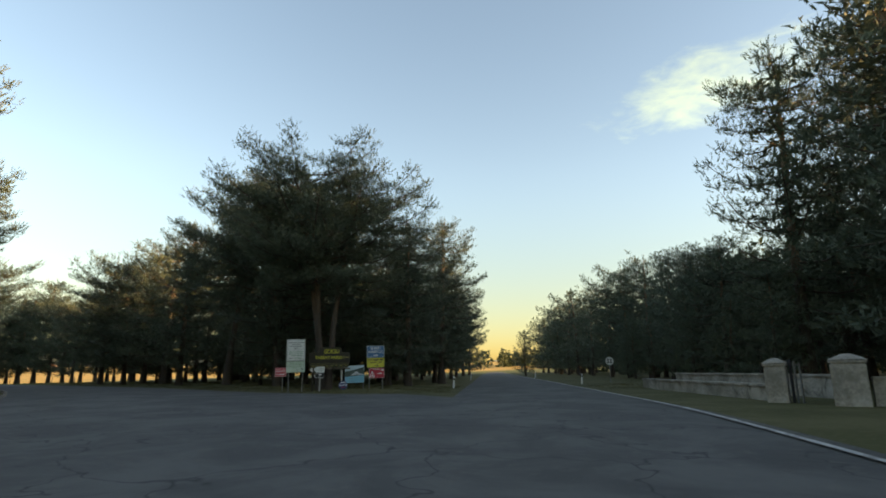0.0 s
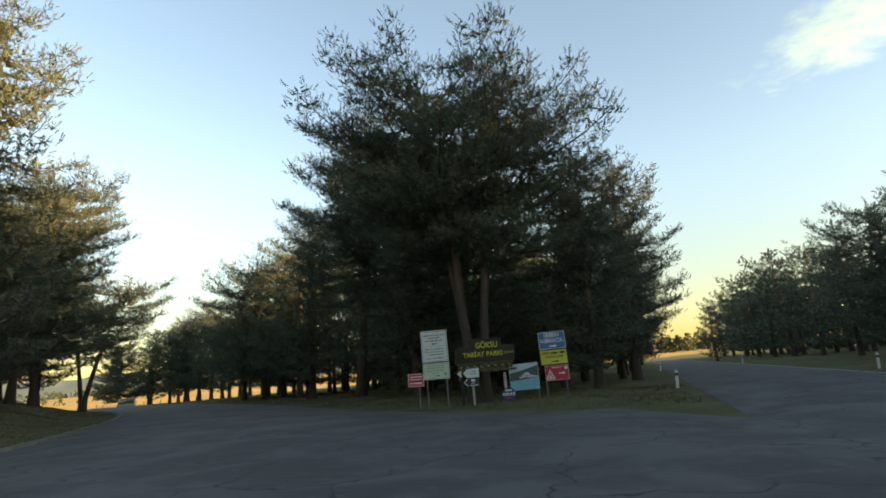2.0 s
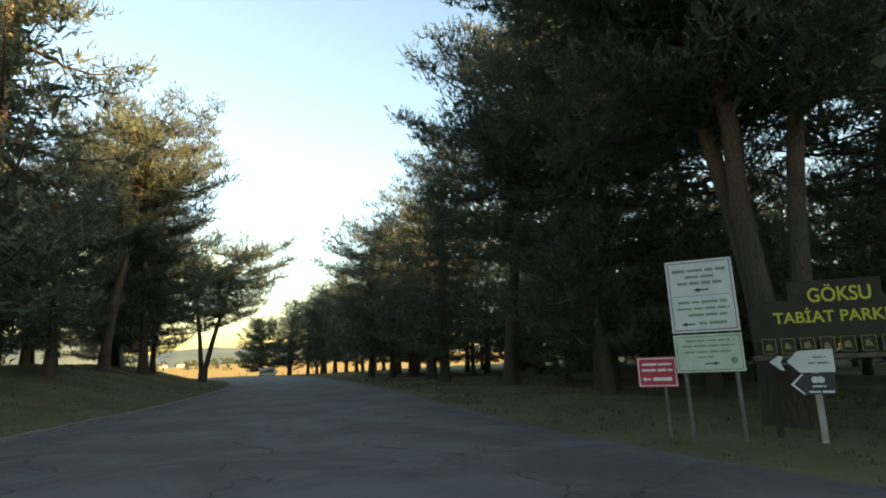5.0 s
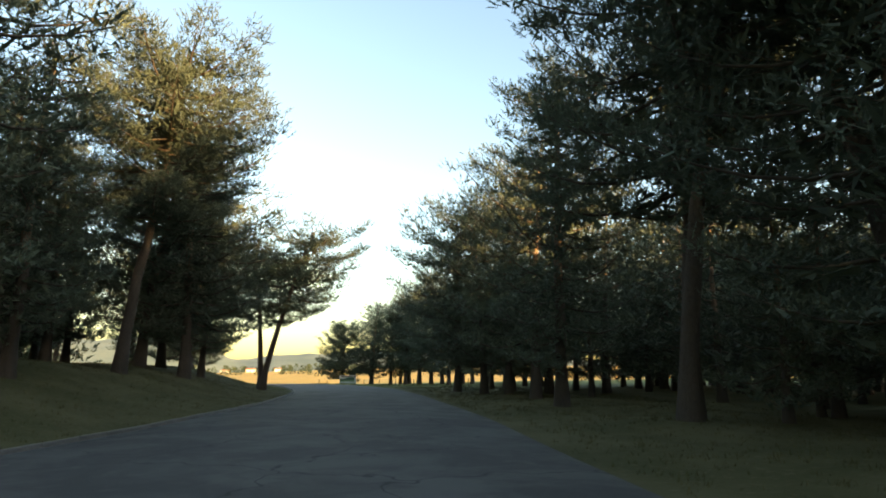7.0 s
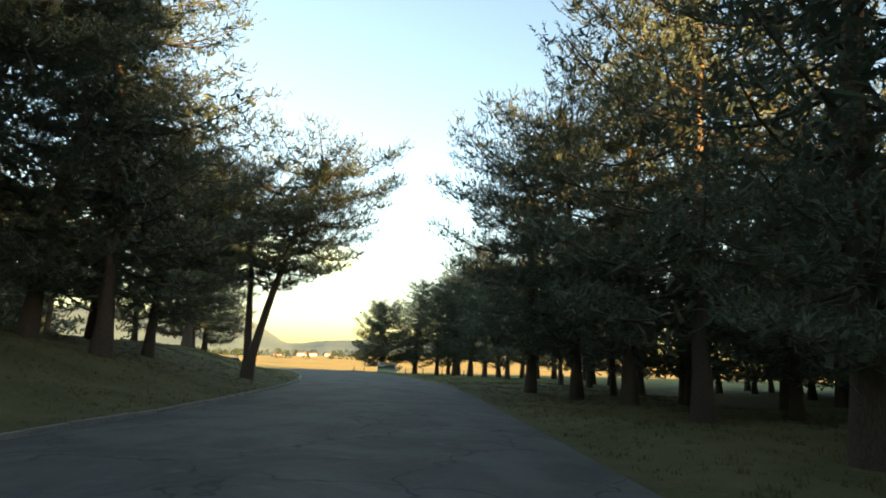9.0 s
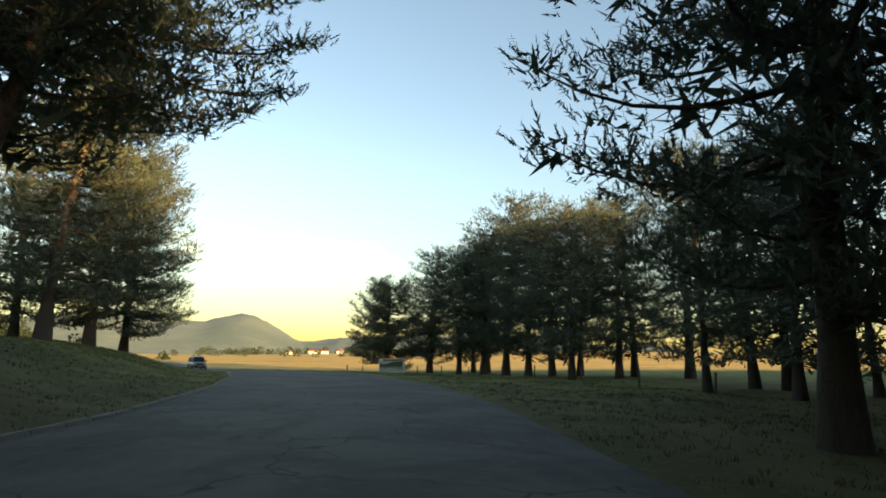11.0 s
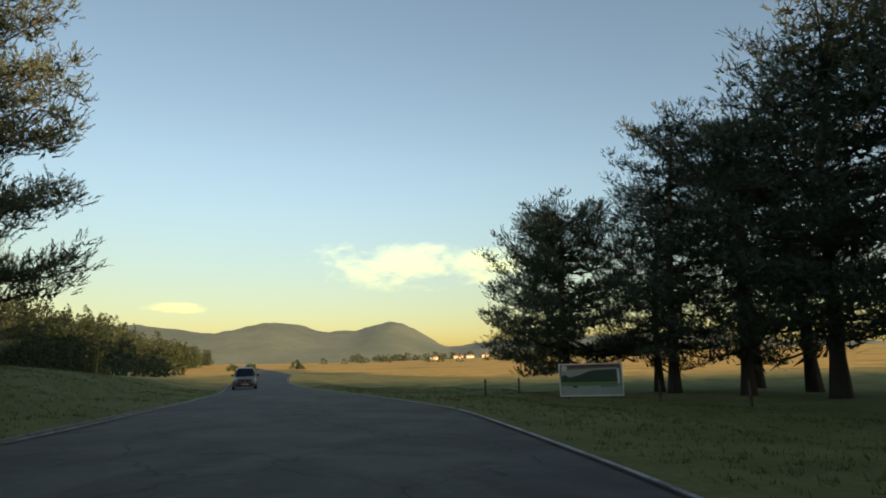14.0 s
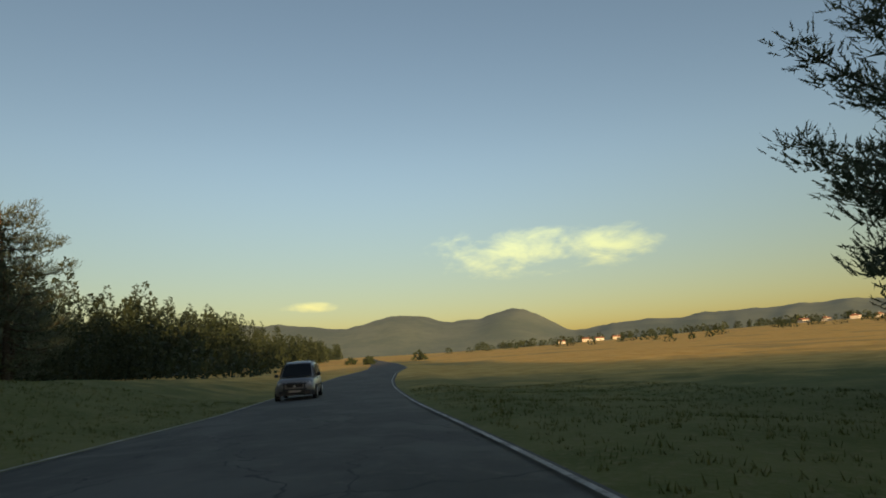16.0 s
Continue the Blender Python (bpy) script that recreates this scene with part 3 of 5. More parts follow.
# pines that can be told apart: kind, x, y, height
PINES = [
    # by the signs, on the tongue between the roads
    ("big", -7.4, 33.2, 13.5, 225), ("tall", -2.9, 37.4, 10.8), ("high", -12.8, 42.5, 16.0, 165), ("broad", -12.4, 41.2, 11.6), ("crooked", -17.8, 45.6, 13.6), ("tall", -0.9, 45.8, 13.4), ("broad", -1.6, 49.7, 10.4), ("slim", -1.1, 57.4, 10.1), ("broad", -0.3, 67.8, 10.1), ("slim", 0.4, 80.6, 10.2), ("filler", 1.6, 95.7, 10.8), ("filler", 3.0, 110.0, 11.0),
    ("broad", -9.2, 42.0, 12.0), ("broad", -4.6, 41.0, 10.2),
    ("tall", -24.2, 51.3, 14.4), ("broad", -28.6, 57.2, 14.6), ("tall", -32.2, 60.4, 14.2), ("broad", -36.0, 63.4, 13.4), ("broad", -39.9, 65.6, 14.2),
    ("tall", -46.2, 84.0, 12.2), ("airy", -45.1, 84.9, 12.0), ("tall", -54.0, 97.0, 17.0), ("airy", -59.5, 90.4, 12.8), ("tall", -66.0, 102.5, 16.2), ("tall", -72.6, 100.0, 18.2), ("broad", -75.7, 100.3, 15.6), ("airy", -78.7, 104.7, 14.7),
    ("tall", -58.8, 98.5, 15.0), ("airy", -68.4, 97.8, 14.2), ("broad", -63.8, 94.6, 13.3), ("airy", -56.6, 91.6, 12.2),
    ("bushy", -88.6, 98.7, 10.0), ("airy", -85.0, 101.8, 11.8), ("slim", -82.4, 106.6, 14.9), ("tall", -82.3, 99.4, 13.6), ("airy", -79.8, 101.2, 13.2),
    # on the bank
    ("tall", -30.3, 30.4, 21.6), ("tall", -38.6, 32.4, 12.4), ("golden", -42.2, 41.9, 15.2, 4), ("broad", -47.2, 47.8, 15.4), ("broad", -47.5, 38.4, 13.0), ("tall", -48.3, 45.6, 15.5), ("broad", -52.5, 49.0, 13.6), ("tall", -36.1, 35.8, 11.5), ("crooked", -50.9, 55.9, 12.2, 41), ("broad", -50.2, 50.6, 11.5),
    ("tall", -73.4, 62.4, 17.5), ("cone", -82.8, 67.0, 18.3), ("cone", -87.6, 70.7, 15.5), ("airy", -90.0, 64.0, 16.0),
    # the last three fillers are added east of this group to shade it
    ("airy", -146, 64.5, 17.0), ("slim", -152, 59, 16.0), ("slim", -144.5, 56, 16.8), ("slim", -160, 60.6, 15.0), ("filler", -142, 45.5, 17.0), ("filler", -152, 49, 16.0), ("filler", -138, 54, 15.0), ("filler", -156, 52, 16.0), ("filler", -166, 58, 14.3), ("filler", -133, 58.3, 15.0), ("filler", -131, 56.0, 15.0), ("filler", -139, 60.7, 15.0),
    # along the main road
    ("young", 11.6, 94.0, 7.0), ("tall", 17.0, 28.2, 16.6), ("slim", 17.5, 20.0, 17.5), ("slim", 15.2, 13.0, 15.5), ("tall", 22.0, 25.0, 19.0), ("tall", 23.7, 30.1, 18.5), ("tall", 20.2, 20.4, 18.0), ("broad", 15.1, 32.5, 8.2), ("broad", 16.1, 38.5, 9.0),
    ("slim", 16.7, 44.6, 9.6), ("slim", 17.6, 52.3, 11.0), ("broad", 18.0, 59.8, 11.2), ("slim", 18.1, 67.0, 11.5), ("slim", 17.8, 74.8, 11.0), ("filler", 18.5, 86.2, 12.4), ("filler", 18.7, 95.0, 12.2),
    ("filler", 20.0, 108.8, 12.3), ("filler", 21.8, 124.9, 12.3), ("filler", 23.5, 144.5, 13.0), ("filler", 25.3, 164.3, 13.1),
]
for kind, x, y, h, *turned in PINES:
    plant(kind, x, y, h, *turned)


def fill(n, inside, seed, kinds, lo, hi, gap):
    rng = random.Random(seed)
    placed = [(p[1], p[2]) for p in PINES]
    made = 0
    for _ in range(n * 40):
        if made >= n:
            break
        x, y = inside(rng)
        if any(math.hypot(x - a, y - b) < gap for a, b in placed):
            continue
        placed.append((x, y))
        plant(rng.choice(kinds), x, y, rng.uniform(lo, hi), rng=rng)
        made += 1


def between(a, b, depth, rng):
    t = rng.random()
    ax, ay, bx, by = *a, *b
    d = rng.uniform(*depth)
    L = math.hypot(bx - ax, by - ay)
    return ax + (bx - ax) * t + d * (by - ay) / L, ay + (by - ay) * t - d * (bx - ax) / L


fill(9, lambda r: between((-13, 43), (-50, 79), (1, 5), r), 1, ["slim"], 8.0, 10.5, 3.0)
fill(20, lambda r: between((-13, 43), (-50, 79), (6, 22), r), 11, ["filler"], 8.0, 11.5, 3.0)
# inner pines added to block the sun from the roadside row and the bank
fill(30, lambda r: (r.uniform(-34, -5), r.uniform(64, 102)), 13, ["filler"], 11.5, 14.5, 3.6)
fill(14, lambda r: (r.uniform(-17, -3), r.uniform(44, 64)), 12, ["filler", "young"], 5.5, 8.5, 2.6)
fill(10, lambda r: between((-2, 50), (1, 115), (-14, -5), r), 2, ["filler"], 9, 11.5, 3.5)
fill(30, lambda r: between((-31, 29), (-51, 50), (-20, -4.5), r), 3, ["filler", "slim"], 10.0, 13.0, 3.2)
fill(14, lambda r: between((-16, -6), (-29, 26), (-16, -5), r), 4, ["filler", "slim"], 14.0, 18.0, 4.0)
# out of view: pines added only to shade the group west of them
fill(22, lambda r: (r.uniform(-122, -92), r.uniform(42, 57)), 9, ["filler"], 15.5, 18.5, 3.6)
fill(70, lambda r: between((15.5, -34), (18.5, 64), (2.5, 17), r), 6, ["filler", "filler", "filler", "slim"], 9.5, 12.5, 2.3)
fill(20, lambda r: between((18, 68), (28, 175), (0, 8), r), 7, ["filler"], 10.5, 12.8, 3.0)
fill(10, lambda r: between((14, 26), (17, 64), (-0.5, 2), r), 8, ["filler", "young"], 4.0, 7.0, 2.2)



# ---- distance ----
def far_wood(name, places, label, seed, leaf=0.9, per=150):
    """Many small pines far away in one mesh: a stem and a ragged crown of needle clumps each."""
    rng = np.random.default_rng(seed)
    tris, stems_v, stems_f = [], [], []
    for x, y, h, r in places:
        z = float(ground_height(x, y))
        n = per
        g = rng.uniform(0.05, 1, n)
        rad = r * np.clip(1.25 * (1 - g) ** 0.7 * np.minimum(1, 0.5 + 2 * g), 0.05, 1) * np.sqrt(rng.uniform(0.15, 1, n))
        a = rng.uniform(0, 2 * math.pi, n)
        c = np.stack([x + rad * np.cos(a), y + rad * np.sin(a), z + h * (1.05 * g - 0.05)], 1)
        d = np.stack([np.cos(a), np.sin(a), rng.uniform(-0.1, 1.1, n)], 1) + rng.normal(0, 0.35, (n, 3))
        d /= np.linalg.norm(d, axis=1)[:, None]
        u = np.cross(d, rng.normal(0, 1, (n, 3)))
        u /= np.linalg.norm(u, axis=1)[:, None]
        s = leaf * rng.uniform(0.6, 1.3, (n, 1))
        tris.append(np.stack([c - u * s * 0.42, c + u * s * 0.42, c + d * s * 1.1], 1).reshape(-1, 3))
        tube(stems_v, stems_f, [np.array([x, y, z - 0.3]), np.array([x, y, z + h * 0.8])], (0.16, 0.05), 4)
    v = np.concatenate(tris)
    k = len(v)
    verts = np.concatenate([v, np.array(stems_v)])
    faces = np.arange(k).reshape(-1, 3).tolist() + [tuple(q + k for q in f) for f in stems_f]
    return tagged(mesh_object(name, verts, faces, FAR_SHADED_NEEDLES), label, "wood", kind="stuff")


def scatter(a, b, depth, n, h, r, seed):
    rng = random.Random(seed)
    out = []
    for _ in range(n):
        x, y = between(a, b, depth, rng)
        k = rng.uniform(*h)
        out.append((x, y, k, k * r * rng.uniform(0.8, 1.2)))
    return out


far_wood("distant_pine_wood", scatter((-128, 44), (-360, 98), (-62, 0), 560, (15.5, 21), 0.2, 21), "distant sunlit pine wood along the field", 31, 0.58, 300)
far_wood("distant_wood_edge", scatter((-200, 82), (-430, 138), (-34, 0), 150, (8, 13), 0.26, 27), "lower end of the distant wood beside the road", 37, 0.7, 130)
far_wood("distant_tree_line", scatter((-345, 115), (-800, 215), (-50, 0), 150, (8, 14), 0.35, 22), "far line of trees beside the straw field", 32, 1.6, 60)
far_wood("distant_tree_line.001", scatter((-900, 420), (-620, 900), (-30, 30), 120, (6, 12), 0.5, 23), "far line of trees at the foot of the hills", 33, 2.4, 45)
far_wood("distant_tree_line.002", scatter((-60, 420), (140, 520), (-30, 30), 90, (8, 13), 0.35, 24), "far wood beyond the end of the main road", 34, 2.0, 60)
# mostly unseen wood, added to hold the low sun off the pines westward
far_wood("wood_beyond_the_road", scatter((34, -130), (40, 170), (0, 60), 900, (12, 17), 0.24, 26), "deep pine wood added east of the main road for its shade", 36, 0.9, 110)
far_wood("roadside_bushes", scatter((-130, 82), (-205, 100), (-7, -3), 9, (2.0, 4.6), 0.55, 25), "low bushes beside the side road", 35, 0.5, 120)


def build_hills():
    """Wooded hills on the horizon: bearings from +y towards -x, with their heights."""
    peaks = [(62.2, 150, 4.2), (73.0, 146, 4.6), (67.5, 55, 3.5), (80.5, 80, 5), (88, 90, 7.0), (98, 110, 11), (52, 66, 6), (36, 82, 7.5), (44, 52, 6), (24, 45, 8), (8, 34, 8), (-8, 38, 10), (115, 90, 14)]
    A, N = np.radians(np.linspace(-30, 135, 420)), 26
    verts = []
    for j in range(N):
        q = j / (N - 1)
        r = 1700 + 2400 * q
        rise = math.sin(math.pi * min(1, q * 1.0)) ** 1.2
        for a in A:
            d = math.degrees(a)
            h = sum(H * math.exp(-((d - c) / w) ** 2) for c, H, w in peaks) * 1.03
            rough = noise.fractal(Vector((a * 22, q * 5, 1.7)), 0.9, 2.1, 5) * 14
            verts.append((-math.sin(a) * r, math.cos(a) * r, -6 + rise * (h * 1.15 + rough)))
    n = len(A)
    faces = [(j * n + i, j * n + i + 1, (j + 1) * n + i + 1, (j + 1) * n + i) for j in range(N - 1) for i in range(n - 1)]
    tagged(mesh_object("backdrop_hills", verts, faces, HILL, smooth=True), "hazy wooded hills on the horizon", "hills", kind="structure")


build_hills()


# ---- things by the junction ----
def flat(name, base, rough=0.55):
    return mottled(name, tuple(0.82 * c for c in base), base, 2.5, 30, rough, relief=0.002, strength=0.15)


WHITE_SHEET, GREEN_SHEET = flat("white_sign_sheet", (0.62, 0.64, 0.60)), flat("pale_green_sign_sheet", (0.50, 0.58, 0.46))
INK, GREY_INK, GREEN_INK = flat("dark_ink", (0.03, 0.03, 0.03)), flat("grey_ink", (0.22, 0.24, 0.22)), flat("green_ink", (0.16, 0.32, 0.17))
RED_SHEET, BLUE_SHEET, YELLOW_SHEET = flat("red_sign_sheet", (0.50, 0.03, 0.05)), flat("blue_sign_sheet", (0.045, 0.15, 0.29)), flat("yellow_sign_sheet", (0.60, 0.56, 0.05))
FADED_YELLOW = flat("faded_yellow_paint", (0.22, 0.20, 0.05))
NAVY_SHEET, YELLOW_PAINT = flat("navy_sign_sheet", (0.03, 0.04, 0.12)), flat("yellow_letter_paint", (0.55, 0.50, 0.04))
WHITE_PAINT = flat("white_paint", (0.72, 0.72, 0.70))
STEEL = mottled("galvanised_steel", (0.13, 0.135, 0.13), (0.22, 0.225, 0.22), 3, 40, 0.5, 0.6, relief=0.001, strength=0.1)
OLD_WOOD = mottled("weathered_wood", (0.07, 0.052, 0.035), (0.15, 0.115, 0.08), 3, 30, 0.9, relief=0.01)
DARK_WOOD = mottled("dark_stained_wood", (0.020, 0.016, 0.010), (0.040, 0.031, 0.017), 3, 30, 0.8, relief=0.006)
PALE_WOOD = mottled("pale_post_wood", (0.26, 0.25, 0.21), (0.40, 0.38, 0.33), 3, 30, 0.85, relief=0.006)
DARK_STEEL = mottled("dark_painted_steel", (0.02, 0.02, 0.022), (0.05, 0.05, 0.055), 3, 40, 0.5, 0.4, relief=0.001, strength=0.1)


def plate(w, h, x, z, y=0.0, t=0.02, tilt=0.0, bevel=0.0):
    """An upright plate that faces -y: its middle at x, z, its front at y."""
    bm = bmesh.new()
    m = Matrix.Translation((x, y + t / 2, z)) @ Matrix.Rotation(radians(tilt), 4, "Y") @ Matrix.Diagonal((w, t, h, 1))
    bmesh.ops.create_cube(bm, size=1, matrix=m)
    if bevel:
        bmesh.ops.bevel(bm, geom=bm.edges[:], offset=bevel, segments=2, affect="EDGES")
    return bm


def outline(pts, y=0.0, t=0.004):
    """A plate of any outline, its points as x, z, facing -y."""
    bm = bmesh.new()
    front = [bm.verts.new((x, y, z)) for x, z in pts]
    back = [bm.verts.new((x, y + t, z)) for x, z in pts]
    bm.faces.new(front)
    bm.faces.new(back[::-1])
    for k in range(len(pts)):
        j = (k + 1) % len(pts)
        bm.faces.new((front[j], front[k], back[k], back[j]))
    bmesh.ops.recalc_face_normals(bm, faces=bm.faces[:])
    return bm


def disc(r, x, z, y=0.0, t=0.02, sides=32):
    return outline([(x + r * math.cos(2 * math.pi * k / sides), z + r * math.sin(2 * math.pi * k / sides)) for k in range(sides)], y, t)


def frame_of(w, h, x, z, y, b, t=0.01):
    """A border round a plate."""
    bm = bmesh.new()
    for sw, sh, sx, sz in ((w, b, 0, h / 2 - b / 2), (w, b, 0, -h / 2 + b / 2), (b, h - 2 * b, w / 2 - b / 2, 0), (b, h - 2 * b, -w / 2 + b / 2, 0)):
        bmesh.ops.create_cube(bm, size=1, matrix=Matrix.Translation((x + sx, y, z + sz)) @ Matrix.Diagonal((sw, t, sh, 1)))
    return bm


def words(name, text, size, x, z, y, mat, parent, width=None, bold=0.0):
    """Raised lettering that faces -y, its middle at x, z."""
    cu = bpy.data.curves.new(name, "FONT")
    cu.body, cu.size, cu.extrude, cu.align_x, cu.align_y, cu.offset = text, size, 0.003, "CENTER", "CENTER", bold
    tmp = new("lettering_source", cu)
    bpy.context.view_layer.update()
    me = bpy.data.meshes.new_from_object(tmp.evaluated_get(bpy.context.evaluated_depsgraph_get()))
    bpy.data.objects.remove(tmp)
    bpy.data.curves.remove(cu)
    xs = [v.co.x for v in me.vertices]
    k = width / (max(xs) - min(xs)) if width else 1.0
    me.transform(Matrix.Translation((x, y, z)) @ Matrix.Rotation(radians(90), 4, "X") @ Matrix.Diagonal((k, 1, 1, 1)))
    me.materials.clear()
    me.materials.append(mat)
    ob = new(name, me)
    ob.parent = parent
    return ob


def bars(parent, rows, mat, y, t=0.004, rng=random.Random(12)):
    """Unreadable writing: plain bars as long as its words, each row as width, height, middle x, middle z."""
    for w, h, x, z in rows:
        left, end = x - w / 2, x + w / 2
        while left < end - 0.02:
            long = min(end - left, rng.uniform(2.2, 5.0) * h if w > 5 * h and h > 0.025 else w)
            part("writing_bar", plate(long, h * rng.uniform(0.7, 0.9), left + long / 2, z, y, t), mat, parent)
            left += long + 0.55 * h


def arrow(parent, x, z, L, h, y, mat, to=1):
    pts = [(-0.5, -0.18), (0.1, -0.18), (0.1, -0.5), (0.5, 0.0), (0.1, 0.5), (0.1, 0.18), (-0.5, 0.18)]
    part("arrow", outline([(x + to * L * a, z + h * b) for a, b in (pts if to > 0 else pts[::-1])], y), mat, parent)


def notice_board():
    ob = root("notice_board", pose(-8.45, 31.2, -0.20, 0, -0.5, 8), "tall white notice board of two sheets on steel posts", "sign")
    for x in (-0.36, 0.36):
        part("post", rod(0.03, 2.95, (x, 0.05, -0.1)), STEEL, ob)
    top = part("upper_panel", plate(0.97, 1.14, 0, 2.38, 0, 0.025, 0, 0.006), WHITE_SHEET, ob, "white sheet with faded grey writing")
    low = part("lower_panel", plate(0.97, 0.58, 0, 1.49, 0, 0.025, 0, 0.006), GREEN_SHEET, ob, "pale green sheet with faded writing")
    part("border", frame_of(0.91, 1.08, 0, 2.38, -0.002, 0.018), GREY_INK, top)
    part("border", frame_of(0.91, 0.52, 0, 1.49, -0.002, 0.012), GREEN_INK, low)
    bars(top, [(0.78, 0.055, 0, 2.78), (0.42, 0.05, 0, 2.68), (0.66, 0.055, 0, 2.58)], GREY_INK, -0.004)
    arrow(top, 0, 2.47, 0.22, 0.07, -0.004, INK, -1)
    bars(top, [(0.8, 0.012, 0, 2.38)], GREY_INK, -0.004)
    bars(top, [(0.7, 0.05, 0, 2.28), (0.76, 0.045, 0, 2.18), (0.55, 0.05, 0.05, 2.08), (0.4, 0.05, 0.12, 1.95)], GREEN_INK, -0.004)
    arrow(top, -0.24, 1.94, 0.2, 0.06, -0.004, INK, -1)
    bars(low, [(0.62, 0.035, 0, 1.68), (0.74, 0.04, 0, 1.60), (0.70, 0.04, 0, 1.51), (0.26, 0.035, -0.05, 1.43)], GREEN_INK, -0.004)
    arrow(low, 0.04, 1.33, 0.22, 0.05, -0.004, INK, 1)
    part("emblem", disc(0.05, 0.34, 1.37, -0.004, 0.003, 16), GREY_INK, low)


def red_notice():
    ob = root("red_notice", pose(-9.25, 31.2, -0.08, 0, 0, 6), "small red sign with white border on a post", "sign")
    part("post", rod(0.025, 1.35, (0.1, 0.05, -0.1)), STEEL, ob)
    p = part("panel", plate(0.6, 0.47, 0, 1.1, 0, 0.02, 0, 0.005), RED_SHEET, ob)
    part("border", frame_of(0.57, 0.44, 0, 1.1, -0.002, 0.016), WHITE_PAINT, p)
    bars(p, [(0.44, 0.045, 0, 1.22), (0.46, 0.045, 0, 1.13), (0.28, 0.07, 0.07, 0.99)], WHITE_PAINT, -0.004)
    arrow(p, -0.17, 0.99, 0.13, 0.08, -0.004, WHITE_PAINT, -1)


def park_sign():
    ob = root("park_sign", pose(-6.80, 31.7, -0.22, 0, 0, 4), "dark wooden park sign with yellow letters below a pine", "sign")
    for x in (-0.85, 0.72):
        part("post", box(0.10, 0.10, 2.5 if x < 0 else 1.4, (x, 0.09, -0.1), 0.012), DARK_WOOD if x < 0 else PALE_WOOD, ob)
    board = part("board", plate(2.2, 0.62, 0.05, 1.95, 0, 0.05, 0, 0.01), DARK_WOOD, ob)
    part("header", plate(1.2, 0.3, 0.1, 2.38, 0.005, 0.045, 0, 0.01), DARK_WOOD, ob)
    words("lettering", "G\u00d6KSU", 0.30, 0.16, 2.30, -0.008, YELLOW_PAINT, board, 0.80, 0.004)
    words("lettering", "TAB\u0130AT PARKI", 0.235, 0.0, 1.98, -0.008, YELLOW_PAINT, board, 1.45, 0.004)
    bars(board, [(0.03, 0.15, 0.80, 1.99), (0.05, 0.12, 0.86, 1.99), (0.06, 0.12, 0.95, 2.0), (0.06, 0.09, 1.03, 1.99), (0.03, 0.15, 1.10, 2.0)], FADED_YELLOW, -0.008)
    part("sill", plate(2.25, 0.07, 0.05, 1.40, -0.02, 0.09, 0, 0.01), OLD_WOOD, ob)
    for k in range(8):
        q = part("pictogram_tile", plate(0.20, 0.24, -0.84 + 0.255 * k, 1.57, 0, 0.03, 0, 0.006), DARK_WOOD, ob)
        part("border", frame_of(0.19, 0.23, -0.84 + 0.255 * k, 1.57, -0.002, 0.010), FADED_YELLOW, q)
        z = 1.56 + 0.01 * (k % 3)
        shape = [(-0.05, -0.05), (0.05, -0.05), (0.02 - 0.02 * (k % 2), 0.05), (-0.04, 0.03)]
        part("pictogram", outline([(-0.84 + 0.255 * k + a, z + b) for a, b in shape], -0.006), FADED_YELLOW, q)


def finger_post():
    ob = root("finger_post", pose(-7.15, 31.1, 0.07, 0, 0, 5), "white and black direction arrows on a grey post", "sign")
    part("post", box(0.08, 0.06, 1.25, (0.03, 0.04, -0.1), 0.008), PALE_WOOD, ob)
    a = part("white_arrow", outline([(-0.30, 1.06), (-0.16, 1.20), (0.27, 1.22), (0.27, 0.90), (-0.16, 0.90)], 0, 0.02), WHITE_SHEET, ob)
    bars(a, [(0.16, 0.03, 0.1, 1.11), (0.24, 0.035, 0.08, 1.03)], GREY_INK, -0.004)
    b = part("black_arrow", outline([(-0.30, 0.74), (-0.16, 0.88), (0.25, 0.88), (0.25, 0.60), (-0.16, 0.60)], 0, 0.02), INK, ob)
    part("chevron", outline([(-0.29, 0.74), (-0.15, 0.60), (-0.12, 0.60), (-0.255, 0.74), (-0.12, 0.88), (-0.15, 0.88)], -0.004), WHITE_PAINT, b)
    part("ring", disc(0.045, 0.01, 0.80, -0.004), WHITE_PAINT, b)
    part("ring", disc(0.045, 0.08, 0.80, -0.004), WHITE_PAINT, b)
    bars(b, [(0.16, 0.03, 0.05, 0.71), (0.30, 0.035, 0.07, 0.635)], WHITE_PAINT, -0.004)
    c = part("small_arrow", outline([(-0.52, 1.06), (-0.40, 1.14), (-0.34, 1.13), (-0.38, 1.05), (-0.34, 0.93), (-0.40, 0.95)], 0.01, 0.015), WHITE_SHEET, ob)
    part("bracket", plate(0.5, 0.02, -0.2, 1.03, 0.03, 0.015), STEEL, ob)


